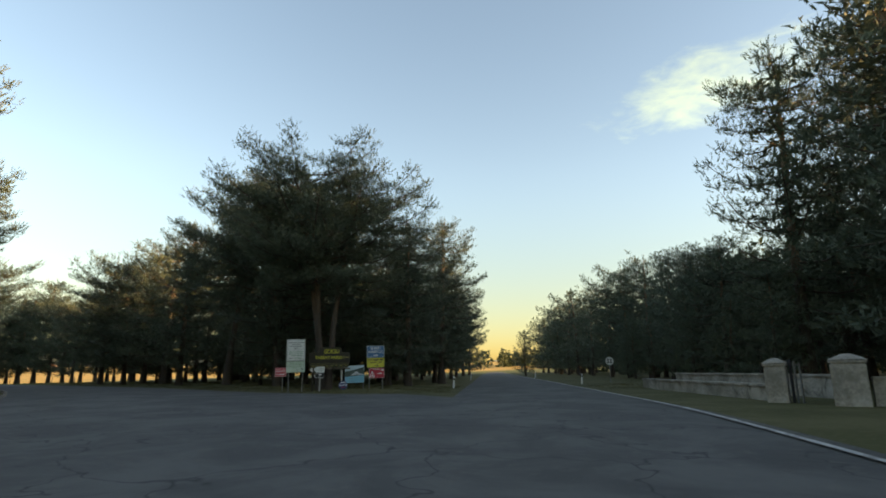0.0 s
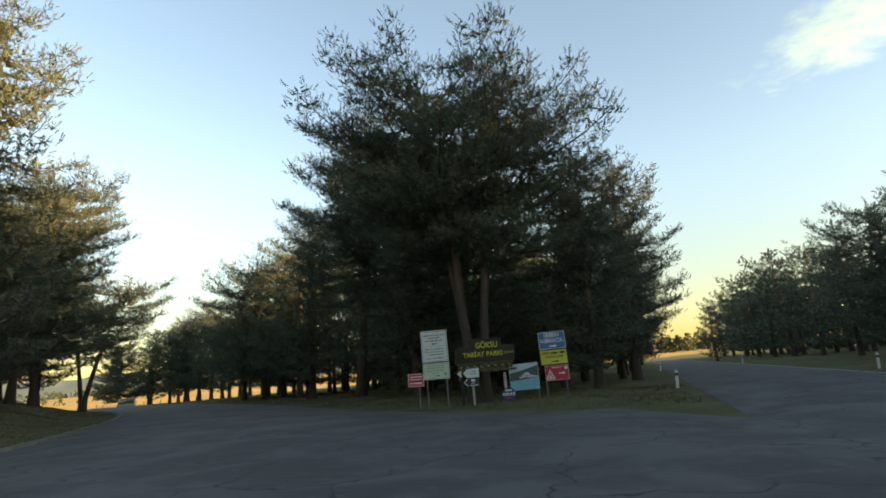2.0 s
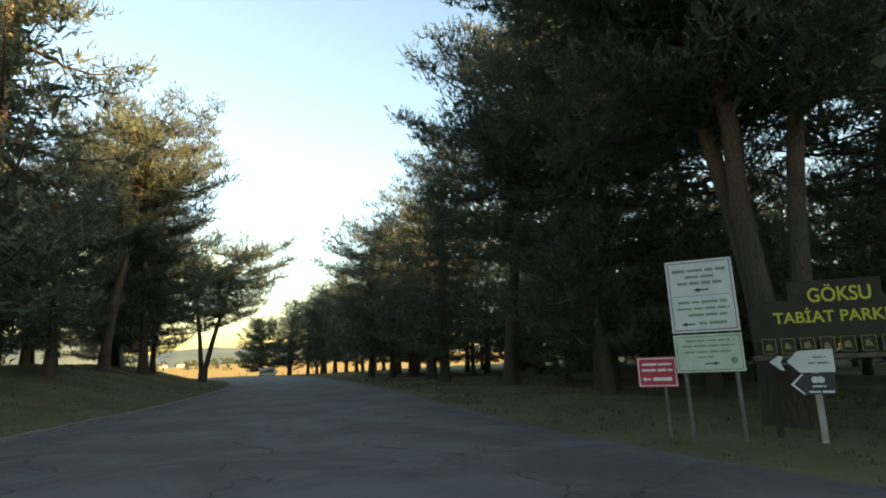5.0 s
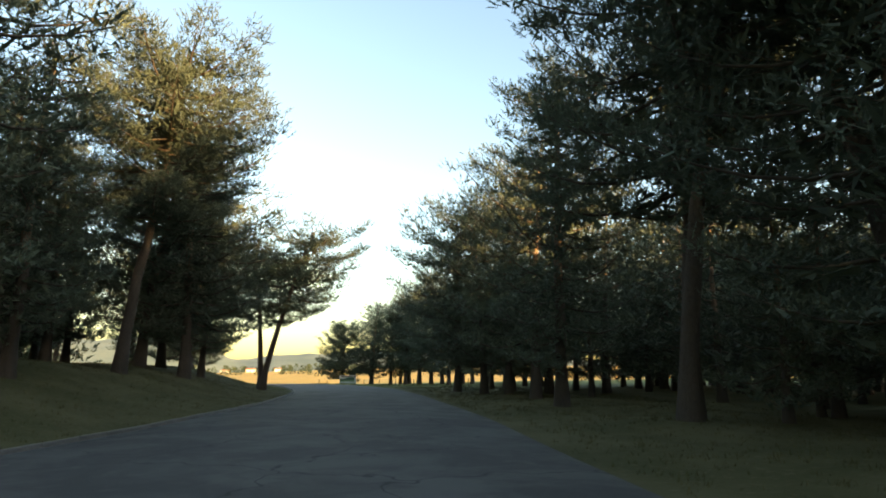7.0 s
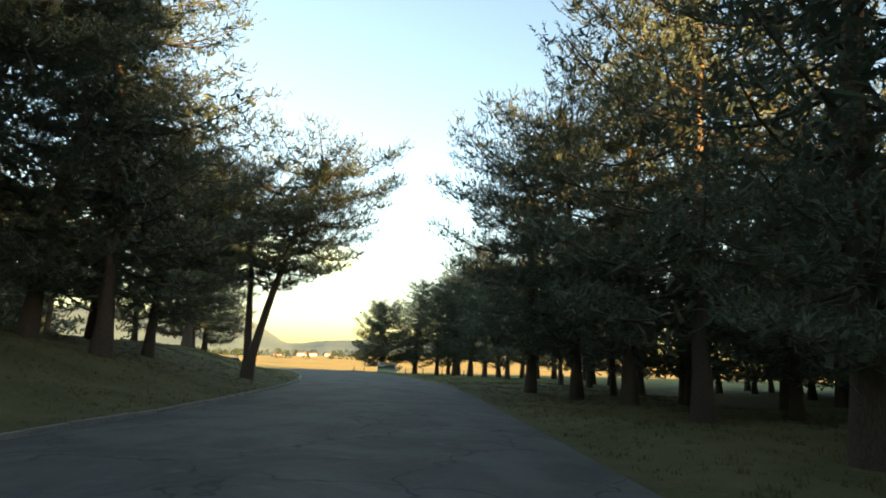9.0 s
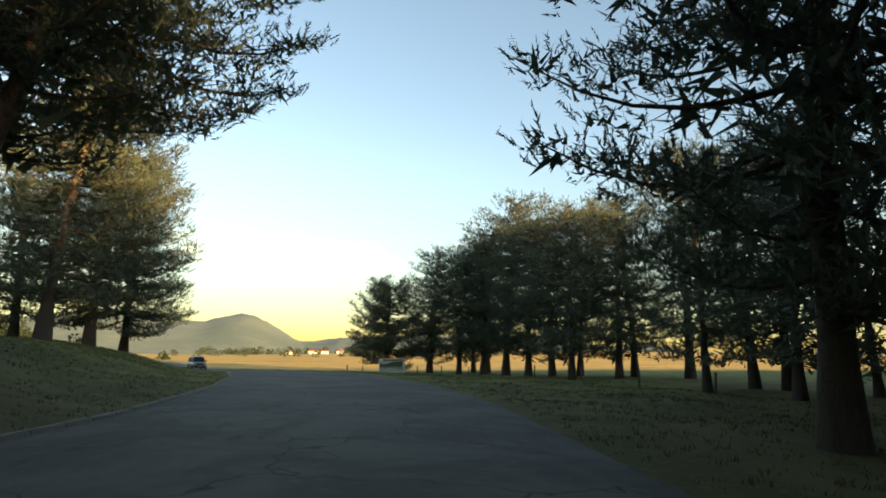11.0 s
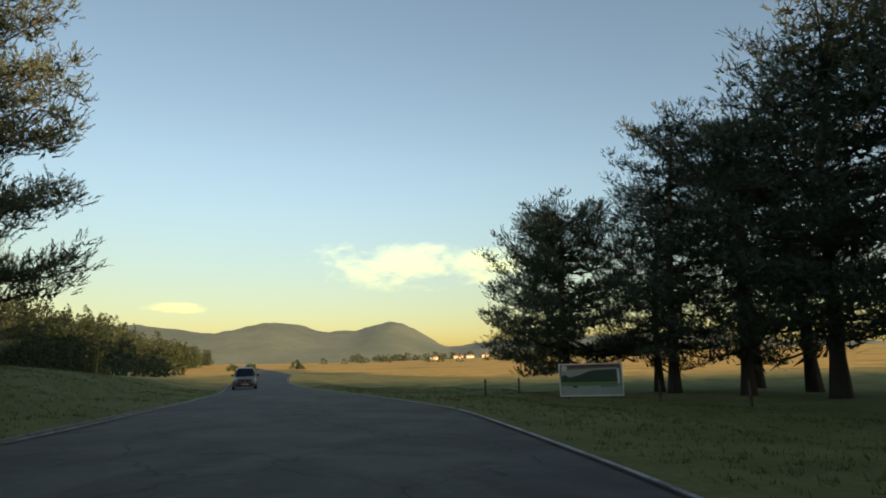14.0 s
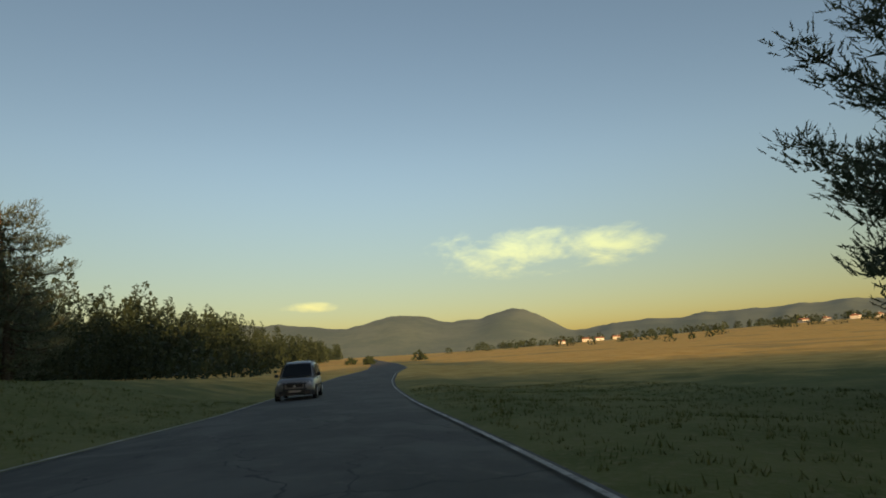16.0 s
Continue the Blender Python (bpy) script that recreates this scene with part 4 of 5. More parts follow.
def photo_board():
    ob = root("picture_board", pose(-5.38, 31.9, -0.07, 0, -1.5, 8), "advertising board with a picture of a lake house", "sign")
    for x in (-0.46, 0.46):
        part("post", rod(0.03, 1.5 if x < 0 else 1.3, (x, 0.05, -0.1)), STEEL, ob)
    y0, sky_c, water_c = 0.93, flat("printed_pale_sky", (0.42, 0.55, 0.60)), flat("printed_lake_water", (0.16, 0.42, 0.52))
    p = part("panel", plate(1.04, 0.92, 0, y0, 0, 0.02, 0, 0.004), sky_c, ob)
    part("printed_lake", plate(1.02, 0.42, 0, y0 - 0.24, -0.002, 0.004), water_c, p)
    part("printed_hill", outline([(-0.51, 0.80), (-0.51, 1.08), (-0.25, 1.12), (0.05, 1.18), (0.3, 1.24), (0.51, 1.30), (0.51, 0.88), (0.1, 0.84)], -0.003), flat("printed_hill_green", (0.05, 0.08, 0.06)), p)
    pale, grey = flat("printed_white_wall", (0.55, 0.57, 0.56)), flat("printed_grey_roof", (0.20, 0.22, 0.22))
    for k, (hx, hz, w, h) in enumerate(((-0.02, 0.93, 0.12, 0.10), (0.10, 0.96, 0.20, 0.13), (0.24, 0.92, 0.12, 0.08), (0.34, 0.91, 0.10, 0.06), (-0.12, 0.90, 0.10, 0.05), (0.43, 0.90, 0.08, 0.05))):
        part("printed_house", plate(w, h, hx, hz, -0.006 - 0.0006 * k, 0.003), pale, p)
        part("printed_roof", outline([(hx - w * 0.6, hz + h / 2), (hx + w * 0.6, hz + h / 2), (hx + w * 0.28, hz + h * 0.85), (hx - w * 0.3, hz + h * 0.85)], -0.011, 0.003), pale if k == 1 else grey, p)
        part("printed_window", plate(w * 0.5, h * 0.3, hx, hz - 0.01, -0.012, 0.003), grey, p)
    part("printed_shore", plate(0.75, 0.035, 0.08, 0.875, -0.006, 0.003), INK, p)
    bars(p, [(0.16, 0.03, -0.2, 0.70), (0.24, 0.02, -0.26, 0.57)], GREY_INK, -0.004)


def lake_house_sign():
    ob = root("round_sign", pose(-5.93, 31.42, -0.06, 0, 0, 6), "low dark blue round sign with white letters", "sign")
    part("post", rod(0.025, 0.6, (0, 0.03, -0.1)), STEEL, ob)
    p = part("panel", disc(0.24, 0, 0.36, 0, 0.02), NAVY_SHEET, ob)
    words("lettering", "G\u00d6LEV\u0130", 0.13, 0, 0.36, -0.006, WHITE_PAINT, p, 0.44, 0.003)
    bars(p, [(0.24, 0.06, 0, 0.50)], WHITE_PAINT, -0.004)
    bars(p, [(0.22, 0.035, 0, 0.24)], RED_SHEET, -0.004)


def direction_sign():
    ob = root("direction_sign", pose(-4.30, 32.5, -0.08, 0, -1.0, 12), "stacked blue, yellow and red direction signs on two posts", "sign")
    for x in (-0.36, 0.36):
        part("post", rod(0.03, 2.5, (x, 0.05, -0.15)), STEEL, ob)
    blue = part("blue_panel", plate(0.98, 0.64, 0, 2.16, 0, 0.02, 0, 0.004), BLUE_SHEET, ob)
    part("border", frame_of(0.96, 0.62, 0, 2.16, -0.002, 0.016), WHITE_PAINT, blue)
    words("lettering", "SEBEN", 0.20, 0, 2.34, -0.006, WHITE_PAINT, blue, 0.54, 0.002)
    words("lettering", "KIBRISCIK", 0.20, 0, 2.14, -0.006, WHITE_PAINT, blue, 0.82, 0.002)
    arrow(blue, 0.02, 1.95, 0.30, 0.12, -0.005, WHITE_PAINT, 1)
    yel = part("yellow_panel", plate(0.98, 0.52, 0, 1.55, 0, 0.02, 0, 0.004), YELLOW_SHEET, ob)
    part("border", frame_of(0.96, 0.50, 0, 1.55, -0.002, 0.01), INK, yel)
    words("lettering", "SEBEN", 0.115, -0.30, 1.70, -0.006, INK, yel, 0.30, 0.002)
    words("lettering", "KAPLICALARI", 0.125, 0.02, 1.56, -0.006, INK, yel, 0.62, 0.002)
    bars(yel, [(0.26, 0.09, 0.03, 1.70), (0.18, 0.09, 0.32, 1.70)], INK, -0.004)
    arrow(yel, 0.05, 1.39, 0.28, 0.10, -0.004, INK, 1)
    red = part("red_panel", plate(0.86, 0.54, 0.05, 0.98, 0, 0.02, 0, 0.004), RED_SHEET, ob)
    part("border", frame_of(0.84, 0.52, 0.05, 0.98, -0.002, 0.01), WHITE_PAINT, red)
    part("triangle", outline([(-0.36, 0.77), (-0.04, 0.77), (-0.20, 1.12)], -0.004), WHITE_PAINT, red)
    part("triangle", outline([(-0.30, 0.80), (-0.10, 0.80), (-0.20, 1.04)], -0.007, 0.003), RED_SHEET, red)
    part("triangle", outline([(-0.25, 0.82), (-0.15, 0.82), (-0.20, 0.94)], -0.010, 0.003), WHITE_PAINT, red)
    bars(red, [(0.36, 0.03, 0.05, 1.17)], WHITE_PAINT, -0.004)
    arrow(red, 0.22, 0.96, 0.26, 0.11, -0.004, WHITE_PAINT, 1)
    part("emblem", disc(0.06, 0.38, 1.14, -0.004, 0.003, 20), WHITE_PAINT, red)


for make in (notice_board, red_notice, park_sign, finger_post, photo_board, lake_house_sign, direction_sign):
    make()


# ---- the gate wall by the main road ----
def low_wall(name, a, b, h, thick, label):
    """A rendered wall with an overhanging coping, from a to b."""
    L = math.hypot(b[0] - a[0], b[1] - a[1])
    turn = math.degrees(math.atan2(b[1] - a[1], b[0] - a[0]))
    ob = root(name, pose(a[0], a[1], float(ground_height(*a)) - 0.12, 0, 0, turn), label, "wall", "walls of the gateway")
    n = max(1, int(L / 2.6))
    for k in range(n):
        part("wall_panel", box(L / n - 0.012, thick, h, ((k + 0.5) * L / n, 0, 0), 0.012), CONCRETE, ob)
        part("coping", box(L / n - 0.006, thick + 0.12, 0.09, ((k + 0.5) * L / n, 0, h + 0.002), 0.02), CONCRETE, ob)
    return ob


def pillar(at, w, h, turn, label):
    ob = root("gate_pillar", pose(*at, float(ground_height(*at)) - 0.1, 0, 0, turn), label, "pillar", "pillars of the gateway")
    part("shaft", box(w, w, h, (0, 0, 0), 0.03), CONCRETE, ob)
    part("neck", box(w + 0.06, w + 0.06, 0.07, (0, 0, h + 0.002), 0.015), CONCRETE, ob)
    bm = bmesh.new()
    bmesh.ops.create_cone(bm, cap_ends=True, segments=4, radius1=(w + 0.12) * 0.7072, radius2=w * 0.18, depth=0.16, matrix=Matrix.Translation((0, 0, h + 0.156)) @ Matrix.Rotation(radians(45), 4, "Z"))
    bmesh.ops.bevel(bm, geom=bm.edges[:], offset=0.02, segments=2, affect="EDGES")
    part("cap", bm, CONCRETE, ob)
    return ob


low_wall("low_wall", (9.6, 17.5), (9.9, 30.5), 0.52, 0.26, "low stained concrete wall with a flat coping beside the road")
low_wall("low_wall.001", (10.62, 15.1), (17.6, 11.2), 0.76, 0.26, "low stained concrete wall beyond the gate pillar")
low_wall("low_wall.002", (12.0, 17.4), (11.4, 30.0), 0.78, 0.2, "rear concrete kerb wall below the pines")
pillar((9.35, 17.15), 0.55, 1.12, -35, "stained square concrete gate pillar with a flat cap")
pillar((10.25, 15.35), 0.78, 1.18, -35, "broad stained concrete gate pillar with a pyramid cap")


def open_gate():
    ob = root("folded_gate", pose(9.62, 16.86, -0.12, 0, 0, -62), "folded grey steel gate leaning against its pillar", "gate")
    for k, x in enumerate((0.0, 0.10, 0.24)):
        part("gate_bar", box(0.045 if k else 0.07, 0.045, 1.28 - 0.05 * k, (x, 0.02 * k, 0), 0.006), DARK_STEEL if k == 0 else STEEL, ob)
    for z in (0.2, 0.7, 1.1):
        part("hinge", box(0.3, 0.02, 0.03, (0.12, 0.03, z)), STEEL, ob)


open_gate()


def round_traffic_sign():
    ob = root("traffic_sign", pose(11.6, 43.5, -0.08, 0, 0, -12), "round white traffic sign with dark marks on a steel post", "sign")
    part("post", rod(0.035, 1.9, (0, 0.045, 0)), STEEL, ob)
    p = part("panel", disc(0.32, 0, 1.58, 0, 0.02), WHITE_SHEET, ob)
    bm = bmesh.new()
    ring = [bm.verts.new((r * math.cos(a), -0.003, 1.58 + r * math.sin(a))) for r in (0.32, 0.275) for a in [2 * math.pi * k / 32 for k in range(32)]]
    for k in range(32):
        bm.faces.new((ring[k], ring[(k + 1) % 32], ring[32 + (k + 1) % 32], ring[32 + k]))
    part("rim", bm, GREY_INK, p)
    for x in (-0.1, 0.1):
        for z in (1.49, 1.67):
            part("mark", plate(0.13, 0.12, x, z, -0.005, 0.004, 0, 0.001), INK, p)


round_traffic_sign()


def marker_post(x, y, turn):
    ob = root("marker_post", pose(x, y, float(ground_height(x, y)) - 0.05, 0, 3, turn), "small white roadside marker post with a dark band", "post", "marker posts of the main road")
    part("shaft", box(0.10, 0.07, 0.72, (0, 0, 0), 0.015), WHITE_PAINT, ob)
    part("band", box(0.105, 0.075, 0.12, (0, 0, 0.5), 0.01), INK, ob)
    return ob


for x, y in ((0.0, 35.0), (8.7, 40.0), (1.9, 64.0), (10.0, 72.0)):
    marker_post(x, y, 5)


KERB = mottled("grimy_kerb_concrete", (0.17, 0.16, 0.14), (0.29, 0.275, 0.24), 1.5, 16, 0.9)


def kerb():
    """Kerb stones along the foot of the bank."""
    line = dense(LEFT_EDGE[4:14], 1.0)
    base = tagged(mesh_object("trim_kerb_bed", [(*offset(line, d)[k], float(base_height(line[k][0], line[k][1])) - 0.02) for k in range(len(line)) for d in (0.09, -0.09)],
                              [(2 * k, 2 * k + 1, 2 * k + 3, 2 * k + 2) for k in range(len(line) - 1)], KERB), "mortar bed of the kerb at the bank", "kerb", kind="structure")
    me = None
    rng = random.Random(9)
    for k in range(len(line) - 1):
        (ax, ay), (bx, by) = line[k], line[k + 1]
        if me is None:
            bm = box(0.985, 0.13, 0.13, (0, 0, 0), 0.02)
            me = bpy.data.meshes.new("kerb_stone")
            bm.to_mesh(me)
            bm.free()
            me.materials.append(KERB)
        o = new("kerb_stone", me)
        o.parent = base
        L = math.hypot(bx - ax, by - ay)
        o.matrix_basis = pose((ax + bx) / 2, (ay + by) / 2, float(base_height((ax + bx) / 2)) - 0.065 + rng.uniform(-0.012, 0.012), rng.uniform(-2, 2), 0,
                              math.degrees(math.atan2(by - ay, bx - ax)) + rng.uniform(-0.8, 0.8)) @ Matrix.Diagonal((L, 1, 1, 1))


kerb()


# ---- billboard and fence by the side road ----
def billboard():
    ob = root("billboard", pose(-82.3, 94.0, -0.86, 0, -1.0, 42), "framed landscape billboard on dark posts by the road", "billboard")
    for x in (-0.72, 0.66):
        part("post", box(0.07, 0.07, 0.75, (x, 0.06, -0.15), 0.006), DARK_STEEL, ob)
    part("foot_box", box(0.26, 0.16, 0.42, (0.02, 0.08, -0.1), 0.015), DARK_STEEL, ob)
    w, h, z = 2.0, 1.06, 0.98
    ob.scale = (1.30, 1.0, 1.28)
    p = part("panel", plate(w, h, 0, z, 0, 0.03, 0, 0.004), flat("printed_dull_green", (0.15, 0.18, 0.13)), ob)
    part("border", frame_of(w, h, 0, z, -0.004, 0.045, 0.03), WHITE_PAINT, p)
    part("printed_sky", outline([(-0.92, 1.10), (-0.92, 1.30), (0.85, 1.36), (0.85, 1.30), (0.1, 1.30), (-0.42, 1.12), (-0.7, 1.06)], -0.004), flat("printed_hazy_sky", (0.42, 0.42, 0.36)), p)
    part("printed_header", plate(1.84, 0.10, 0, 1.42, -0.005, 0.004), flat("printed_red_brown", (0.22, 0.08, 0.07)), p)
    part("printed_wood", outline([(-0.92, 0.86), (-0.92, 1.10), (-0.80, 1.16), (-0.68, 1.06), (-0.40, 1.10), (0.0, 1.26), (0.82, 1.30), (0.82, 0.84)], -0.006), flat("printed_wood_green", (0.035, 0.07, 0.04)), p)
    part("printed_meadow", plate(1.84, 0.10, 0, 0.86, -0.008, 0.004), flat("printed_meadow_green", (0.16, 0.26, 0.10)), p)
    part("printed_water", plate(1.88, 0.30, 0, 0.64, -0.007, 0.004), flat("printed_pale_water", (0.36, 0.42, 0.36)), p)
    part("side_strip", plate(0.07, 0.48, 0.87, 1.08, -0.010, 0.004), WHITE_PAINT, p)
    part("emblem", disc(0.10, -0.82, 1.36, -0.012, 0.004, 20), WHITE_SHEET, p)
    bars(p, [(0.16, 0.035, -0.50 + 0.24 * k, 1.42) for k in range(6)], INK, -0.011)
    bars(p, [(0.50, 0.03, 0.55, 0.76), (0.16, 0.05, -0.5, 0.76)], INK, -0.011)


billboard()


def fence_post(x, y, h, lean):
    ob = root("fence_post", pose(x, y, float(ground_height(x, y)) - 0.2, lean, lean * 0.6, 20), "weathered wooden fence post standing in the grass", "post", "fence posts by the side road")
    part("stake", rod(0.055, h + 0.2, (0, 0, 0), 8, 0.045), OLD_WOOD, ob)


for x, y, h, lean in ((-88.9, 95.5, 0.8, 2), (-86.6, 96.3, 0.6, -3), (-85.0, 96.8, 0.85, 1), (-79.8, 95.1, 0.8, 3), (-75.6, 94.2, 0.85, -2), (-85.3, 90.7, 0.75, -2), (-71.2, 93.0, 0.85, 2),
                      (-66.5, 91.6, 0.9, -2), (-61.5, 88.8, 0.85, 5), (-56.4, 86.4, 0.85, -4), (-51.2, 83.0, 0.9, 2), (-46.5, 79.8, 0.85, 6)):
    fence_post(x, y, h, lean)


# ---- the car on the side road ----
def car():
    x, y = -110.5, 86.5
    ob = root("car", pose(x, y, float(base_height(x)) + 0.03, 0, 0, -12.5), "dark silver high-roofed car with a guard bar on the road", "car")
    # local +x is the nose; turned to face the junction
    paint = mottled("silver_car_paint", (0.20, 0.20, 0.205), (0.27, 0.27, 0.275), 1.5, 30, 0.32, 0.7, relief=0.0005, strength=0.05)
    dark = mottled("black_trim", (0.015, 0.015, 0.016), (0.03, 0.03, 0.032), 3, 40, 0.55, relief=0.001, strength=0.1)
    glass = material("car_glass", (0.02, 0.024, 0.028), 0.06, 0.0, 0.6)[0]
    lamp = material("headlamp_glass", (0.75, 0.77, 0.78), 0.1, 0.3, 0.6)[0]
    rubber = mottled("tyre_rubber", (0.012, 0.012, 0.012), (0.025, 0.025, 0.024), 4, 40, 0.85, relief=0.003)
    alloy = material("alloy_rim", (0.45, 0.46, 0.47), 0.35, 0.8)[0]
    red = material("tail_lamp", (0.35, 0.01, 0.01), 0.2)[0]

    def loft(stations):
        """Rounded sections along x: x, half width at the foot and top, z of foot and top."""
        bm = bmesh.new()
        rings = []
        for sx, wf, wt, zf, zt in stations:
            r = min(0.14, (zt - zf) * 0.35)
            pts = [(wf * 0.94, zf), (wf, zf + r), ((wf + wt) / 2 + 0.012, (zf + zt) / 2), (wt, zt - r), (wt - r * 0.8, zt - 0.02), (wt * 0.45, zt)]
            pts = pts + [(-a, b) for a, b in pts[::-1]]
            rings.append([bm.verts.new((sx, a, b)) for a, b in pts])
        for p, q in zip(rings[:-1], rings[1:]):
            n = len(p)
            for k in range(n):
                bm.faces.new((p[k], p[(k + 1) % n], q[(k + 1) % n], q[k]))
        bm.faces.new(rings[0][::-1])
        bm.faces.new(rings[-1])
        bmesh.ops.recalc_face_normals(bm, faces=bm.faces[:])
        return bm

    part("body", loft([(-1.86, 0.70, 0.66, 0.34, 0.92), (-1.78, 0.80, 0.78, 0.26, 1.0), (-1.2, 0.83, 0.80, 0.22, 1.0), (0.0, 0.83, 0.80, 0.22, 0.98), (0.85, 0.83, 0.78, 0.22, 0.96),
                       (1.35, 0.83, 0.77, 0.22, 0.95), (1.75, 0.80, 0.72, 0.26, 0.90), (1.88, 0.72, 0.64, 0.34, 0.80)]), paint, ob, smooth=True)
    part("cabin", loft([(-1.84, 0.74, 0.60, 0.9, 1.30), (-1.66, 0.77, 0.62, 0.92, 1.56), (-1.0, 0.78, 0.63, 0.92, 1.64), (0.1, 0.78, 0.62, 0.92, 1.63), (0.5, 0.77, 0.59, 0.92, 1.54), (1.08, 0.72, 0.62, 0.9, 1.0)]), paint, ob, smooth=True)

    def pane(name, pts, mat):
        bm = bmesh.new()
        f = bm.faces.new([bm.verts.new(p) for p in pts])
        bmesh.ops.solidify(bm, geom=[f], thickness=0.012)
        bmesh.ops.recalc_face_normals(bm, faces=bm.faces[:])
        return part(name, bm, mat, ob)

    pane("windscreen", [(1.12, -0.64, 1.0), (1.12, 0.64, 1.0), (0.57, 0.54, 1.53), (0.57, -0.54, 1.53)], glass)
    pane("rear_window", [(-1.87, -0.58, 1.05), (-1.87, 0.58, 1.05), (-1.72, 0.52, 1.48), (-1.72, -0.52, 1.48)], glass)
    for s in (-1, 1):
        pane("front_window", [(0.90, 0.775 * s, 1.0), (0.0, 0.80 * s, 1.0), (0.0, 0.70 * s, 1.50), (0.42, 0.685 * s, 1.48)], glass)
        pane("back_window", [(-0.08, 0.80 * s, 1.0), (-0.92, 0.80 * s, 1.0), (-0.92, 0.705 * s, 1.50), (-0.08, 0.70 * s, 1.50)], glass)
        pane("quarter_window", [(-1.0, 0.80 * s, 1.0), (-1.62, 0.785 * s, 1.04), (-1.5, 0.70 * s, 1.46), (-1.0, 0.705 * s, 1.49)], glass)
        part("headlight", box(0.14, 0.34, 0.20, (1.80, 0.53 * s, 0.60), 0.04), lamp, ob)
        part("fog_light", box(0.08, 0.14, 0.10, (1.84, 0.50 * s, 0.34), 0.02), lamp, ob)
        part("mirror", box(0.10, 0.18, 0.14, (0.82, 0.90 * s, 0.98), 0.03), dark, ob)
        part("roof_rail", box(1.5, 0.03, 0.04, (-0.55, 0.56 * s, 1.62), 0.01), dark, ob)
        part("tail_light", box(0.06, 0.14, 0.34, (-1.86, 0.66 * s, 0.75), 0.02), red, ob)
        part("side_trim", box(2.2, 0.02, 0.07, (-0.1, 0.835 * s, 0.55), 0.006), dark, ob)
        for q, z in ((0.38, 0.86), (-0.55, 0.86)):
            part("door_handle", box(0.16, 0.03, 0.035, (q, 0.825 * s, z), 0.008), dark, ob)
        for wx in (1.18, -1.22):
            arch = part("wheel_arch", rod(0.345, 0.06, (wx, 0.81 * s - 0.03 * s, 0.30), 24, None, Matrix.Rotation(radians(-90 * s), 4, "X")), dark, ob)
            wheel = part("wheel", rod(0.30, 0.17, (wx, 0.70 * s, 0.30), 28, None, Matrix.Rotation(radians(-90 * s), 4, "X")), rubber, ob)
            part("rim", rod(0.19, 0.02, (wx, 0.868 * s, 0.30), 20, 0.17, Matrix.Rotation(radians(-90 * s), 4, "X")), alloy, wheel)
    part("grille", box(0.06, 0.66, 0.20, (1.87, 0, 0.58), 0.02), dark, ob)
    for z in (0.50, 0.72):
        part("guard_bar", rod(0.03, 1.0, (1.98, 0.5, z), 10, None, Matrix.Rotation(radians(90), 4, "X")), dark, ob)
    for q in (-0.42, 0.42):
        part("guard_upright", rod(0.03, 0.56, (1.97, q, 0.22), 10), dark, ob)
    part("emblem", rod(0.05, 0.02, (1.90, 0, 0.62), 16, None, Matrix.Rotation(radians(90), 4, "Y")), alloy, ob)
    part("front_bumper", box(0.12, 1.36, 0.20, (1.83, 0, 0.27), 0.04), dark, ob)
    part("number_plate", box(0.02, 0.50, 0.11, (1.895, 0, 0.38), 0.004), WHITE_PAINT, ob)
    part("wiper", box(0.03, 0.9, 0.02, (1.14, 0.05, 0.985)), dark, ob)


car()


# ---- far houses and field bushes ----
TILE_RED = mottled("weathered_roof_tiles", (0.20, 0.08, 0.05), (0.32, 0.14, 0.09), 0.6, 6, 0.85)
PLASTER = mottled("pale_plaster", (0.50, 0.47, 0.42), (0.68, 0.65, 0.60), 0.5, 5, 0.9)
PANE = material("dark_window_glass", (0.03, 0.035, 0.04), 0.1)[0]


def house(x, y, w, d, h, turn, label):
    ob = root("farm_house", pose(x, y, float(ground_height(x, y)) - 0.2, 0, 0, turn), label, "house", "far village houses")
    part("wall", box(w, d, h, (0, 0, 0)), PLASTER, ob)
    bm = bmesh.new()
    e, r = 0.5, h * 0.55
    v = [bm.verts.new(p) for p in ((-w / 2 - e, -d / 2 - e, h), (w / 2 + e, -d / 2 - e, h), (w / 2 + e, d / 2 + e, h), (-w / 2 - e, d / 2 + e, h), (-w / 2 - e, 0, h + r), (w / 2 + e, 0, h + r))]
    for f in ((0, 1, 5, 4), (2, 3, 4, 5), (0, 4, 3), (1, 2, 5), (3, 2, 1, 0)):
        bm.faces.new([v[k] for k in f])
    roof = part("roof", bm, TILE_RED, ob)
    part("chimney", box(0.6, 0.6, 1.6, (w * 0.22, 0.6, h + r * 0.5)), PLASTER, roof)
    n = max(2, int(w / 2.6))
    for k in range(n):
        part("window", box(0.9, 0.06, 1.2, (-w / 2 + (k + 0.5) * w / n, -d / 2 - 0.02, 1.1)), PANE, ob)
    part("door", box(1.0, 0.06, 2.0, (w * 0.05, -d / 2 - 0.03, 0.2)), DARK_WOOD, ob)


for k, (az, dist, w, d, h) in enumerate([(58.8, 820, 10, 7, 3.5), (56.3, 800, 12, 8, 4.0), (53.6, 780, 9, 7, 3.4), (55.2, 840, 11, 8, 3.6), (38.2, 720, 9, 7, 3.0), (36.6, 700, 8, 6, 2.8), (34.6, 680, 9, 7, 3.0), (33.0, 690, 8, 7, 2.8)]):
    house(-83 - dist * math.sin(radians(az)), 84 + dist * math.cos(radians(az)), w, d, h, 30 + 13 * k, "small pale house with a red tiled roof across the field")


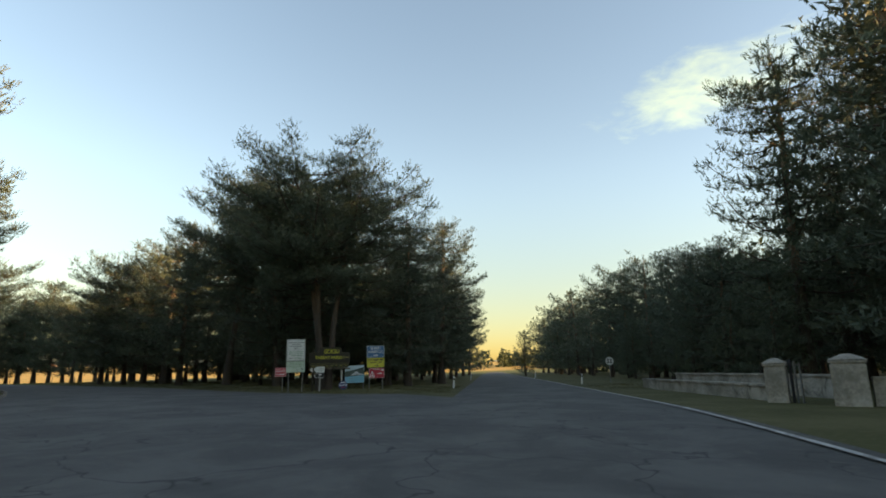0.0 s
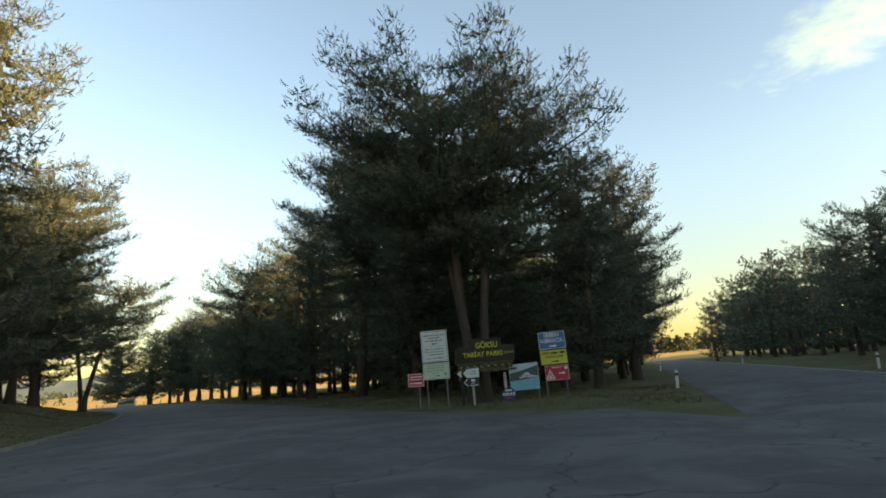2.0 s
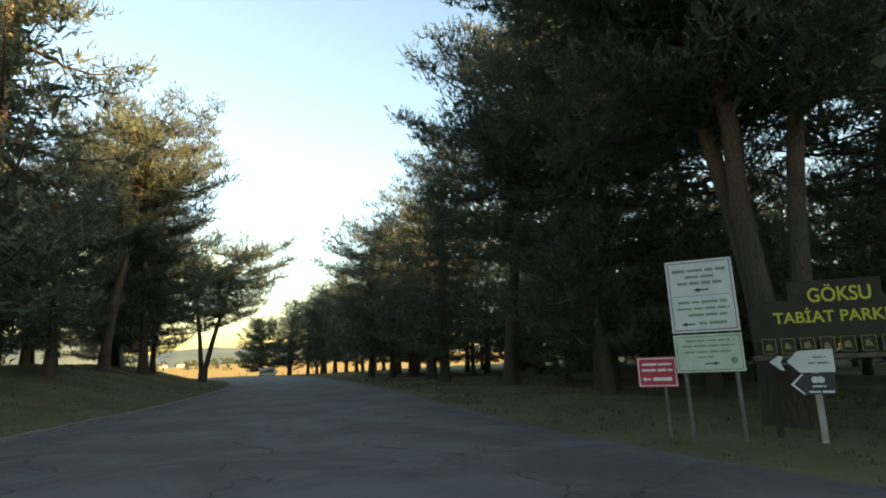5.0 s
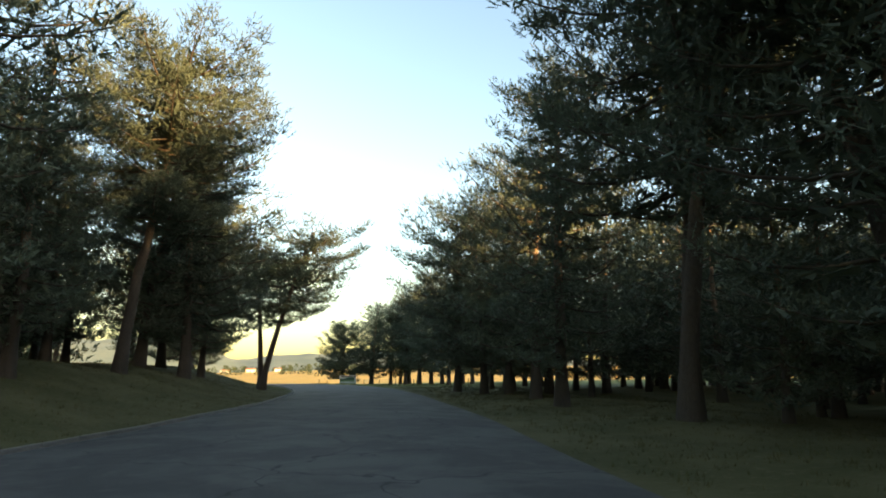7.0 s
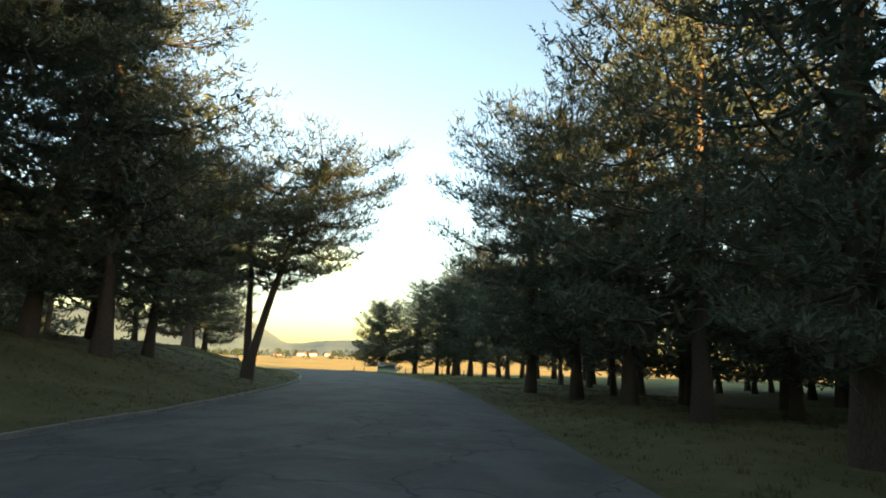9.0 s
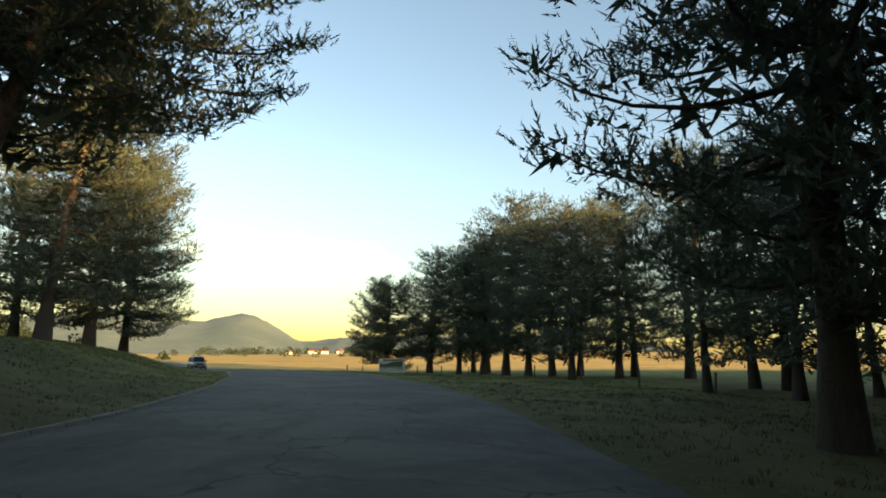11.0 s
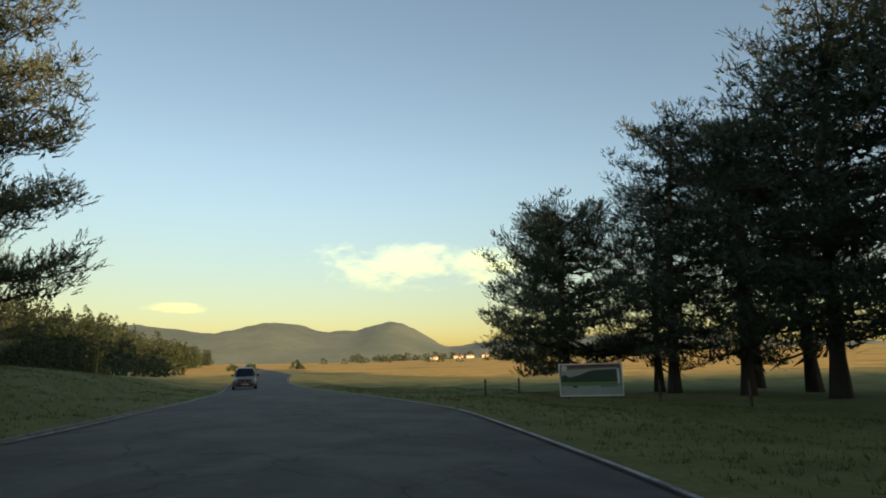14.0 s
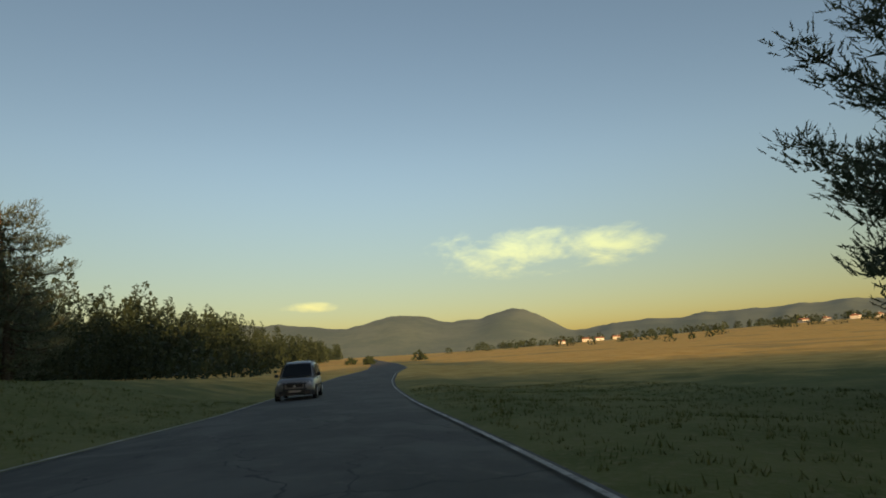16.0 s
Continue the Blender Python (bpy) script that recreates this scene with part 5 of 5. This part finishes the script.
def field_clumps(seed, spots):
    rng = random.Random(seed)
    out = []
    for az0, az1, dist, n, h in spots:
        for _ in range(n):
            a, r = radians(rng.uniform(az0, az1)), dist * rng.uniform(0.9, 1.12)
            k = h * rng.uniform(0.6, 1.2)
            out.append((-83 - r * math.sin(a), 84 + r * math.cos(a), k, k * 0.75))
    return out


far_wood("field_bushes", field_clumps(4, [(31, 41, 520, 16, 6), (50, 56, 420, 7, 5), (57.5, 60, 430, 4, 6), (44, 46, 380, 3, 5), (63, 70, 520, 10, 7), (72, 74, 200, 2, 2.5), (77, 80, 150, 3, 2.2), (47, 49, 300, 2, 3)]),
         "scattered dark bushes and small trees on the straw field", 41, 1.1, 60)


# ---- grass on the verges ----
def grass_tufts(n, seed):
    """Small tufts of dry grass on the bank and the verges, none on the roads."""
    rng = np.random.default_rng(seed)
    xs, ys = rng.uniform(-112, 14, n * 7), rng.uniform(0, 112, n * 7)
    left, right = side_of(xs, ys, LEFT_EDGE), -side_of(xs, ys, RIGHT_EDGE)
    main = np.abs(side_of(xs, ys, MAIN_MID)) - MAIN_HALF
    bank = (left > 0.25) & (left < 11)
    tongue = (right > 0.3) & (right < 11) & (main > 0.4)
    keep = np.where((bank | tongue) & (main > 0.4) )[0][:n]
    xs, ys = xs[keep], ys[keep]
    zs = ground_height(xs, ys)
    blades = 6
    base = np.repeat(np.stack([xs, ys, zs - 0.02], 1), blades, 0) + np.concatenate([rng.normal(0, 0.06, (len(xs) * blades, 2)), np.zeros((len(xs) * blades, 1))], 1)
    lean = np.concatenate([rng.normal(0, 0.35, (len(base), 2)), np.ones((len(base), 1))], 1)
    h = rng.uniform(0.04, 0.12, (len(base), 1))
    a = rng.uniform(0, 2 * math.pi, len(base))
    w = np.stack([np.cos(a), np.sin(a), 0 * a], 1) * 0.014
    tri = np.stack([base - w, base + w, base + lean * h], 1).reshape(-1, 3)
    ob = mesh_object("grass_tufts", tri, np.arange(len(tri)).reshape(-1, 3).tolist(), TURF)
    tagged(ob, "short dry grass tufts on the verges and the bank", "grass", kind="stuff")


grass_tufts(22000, 77)
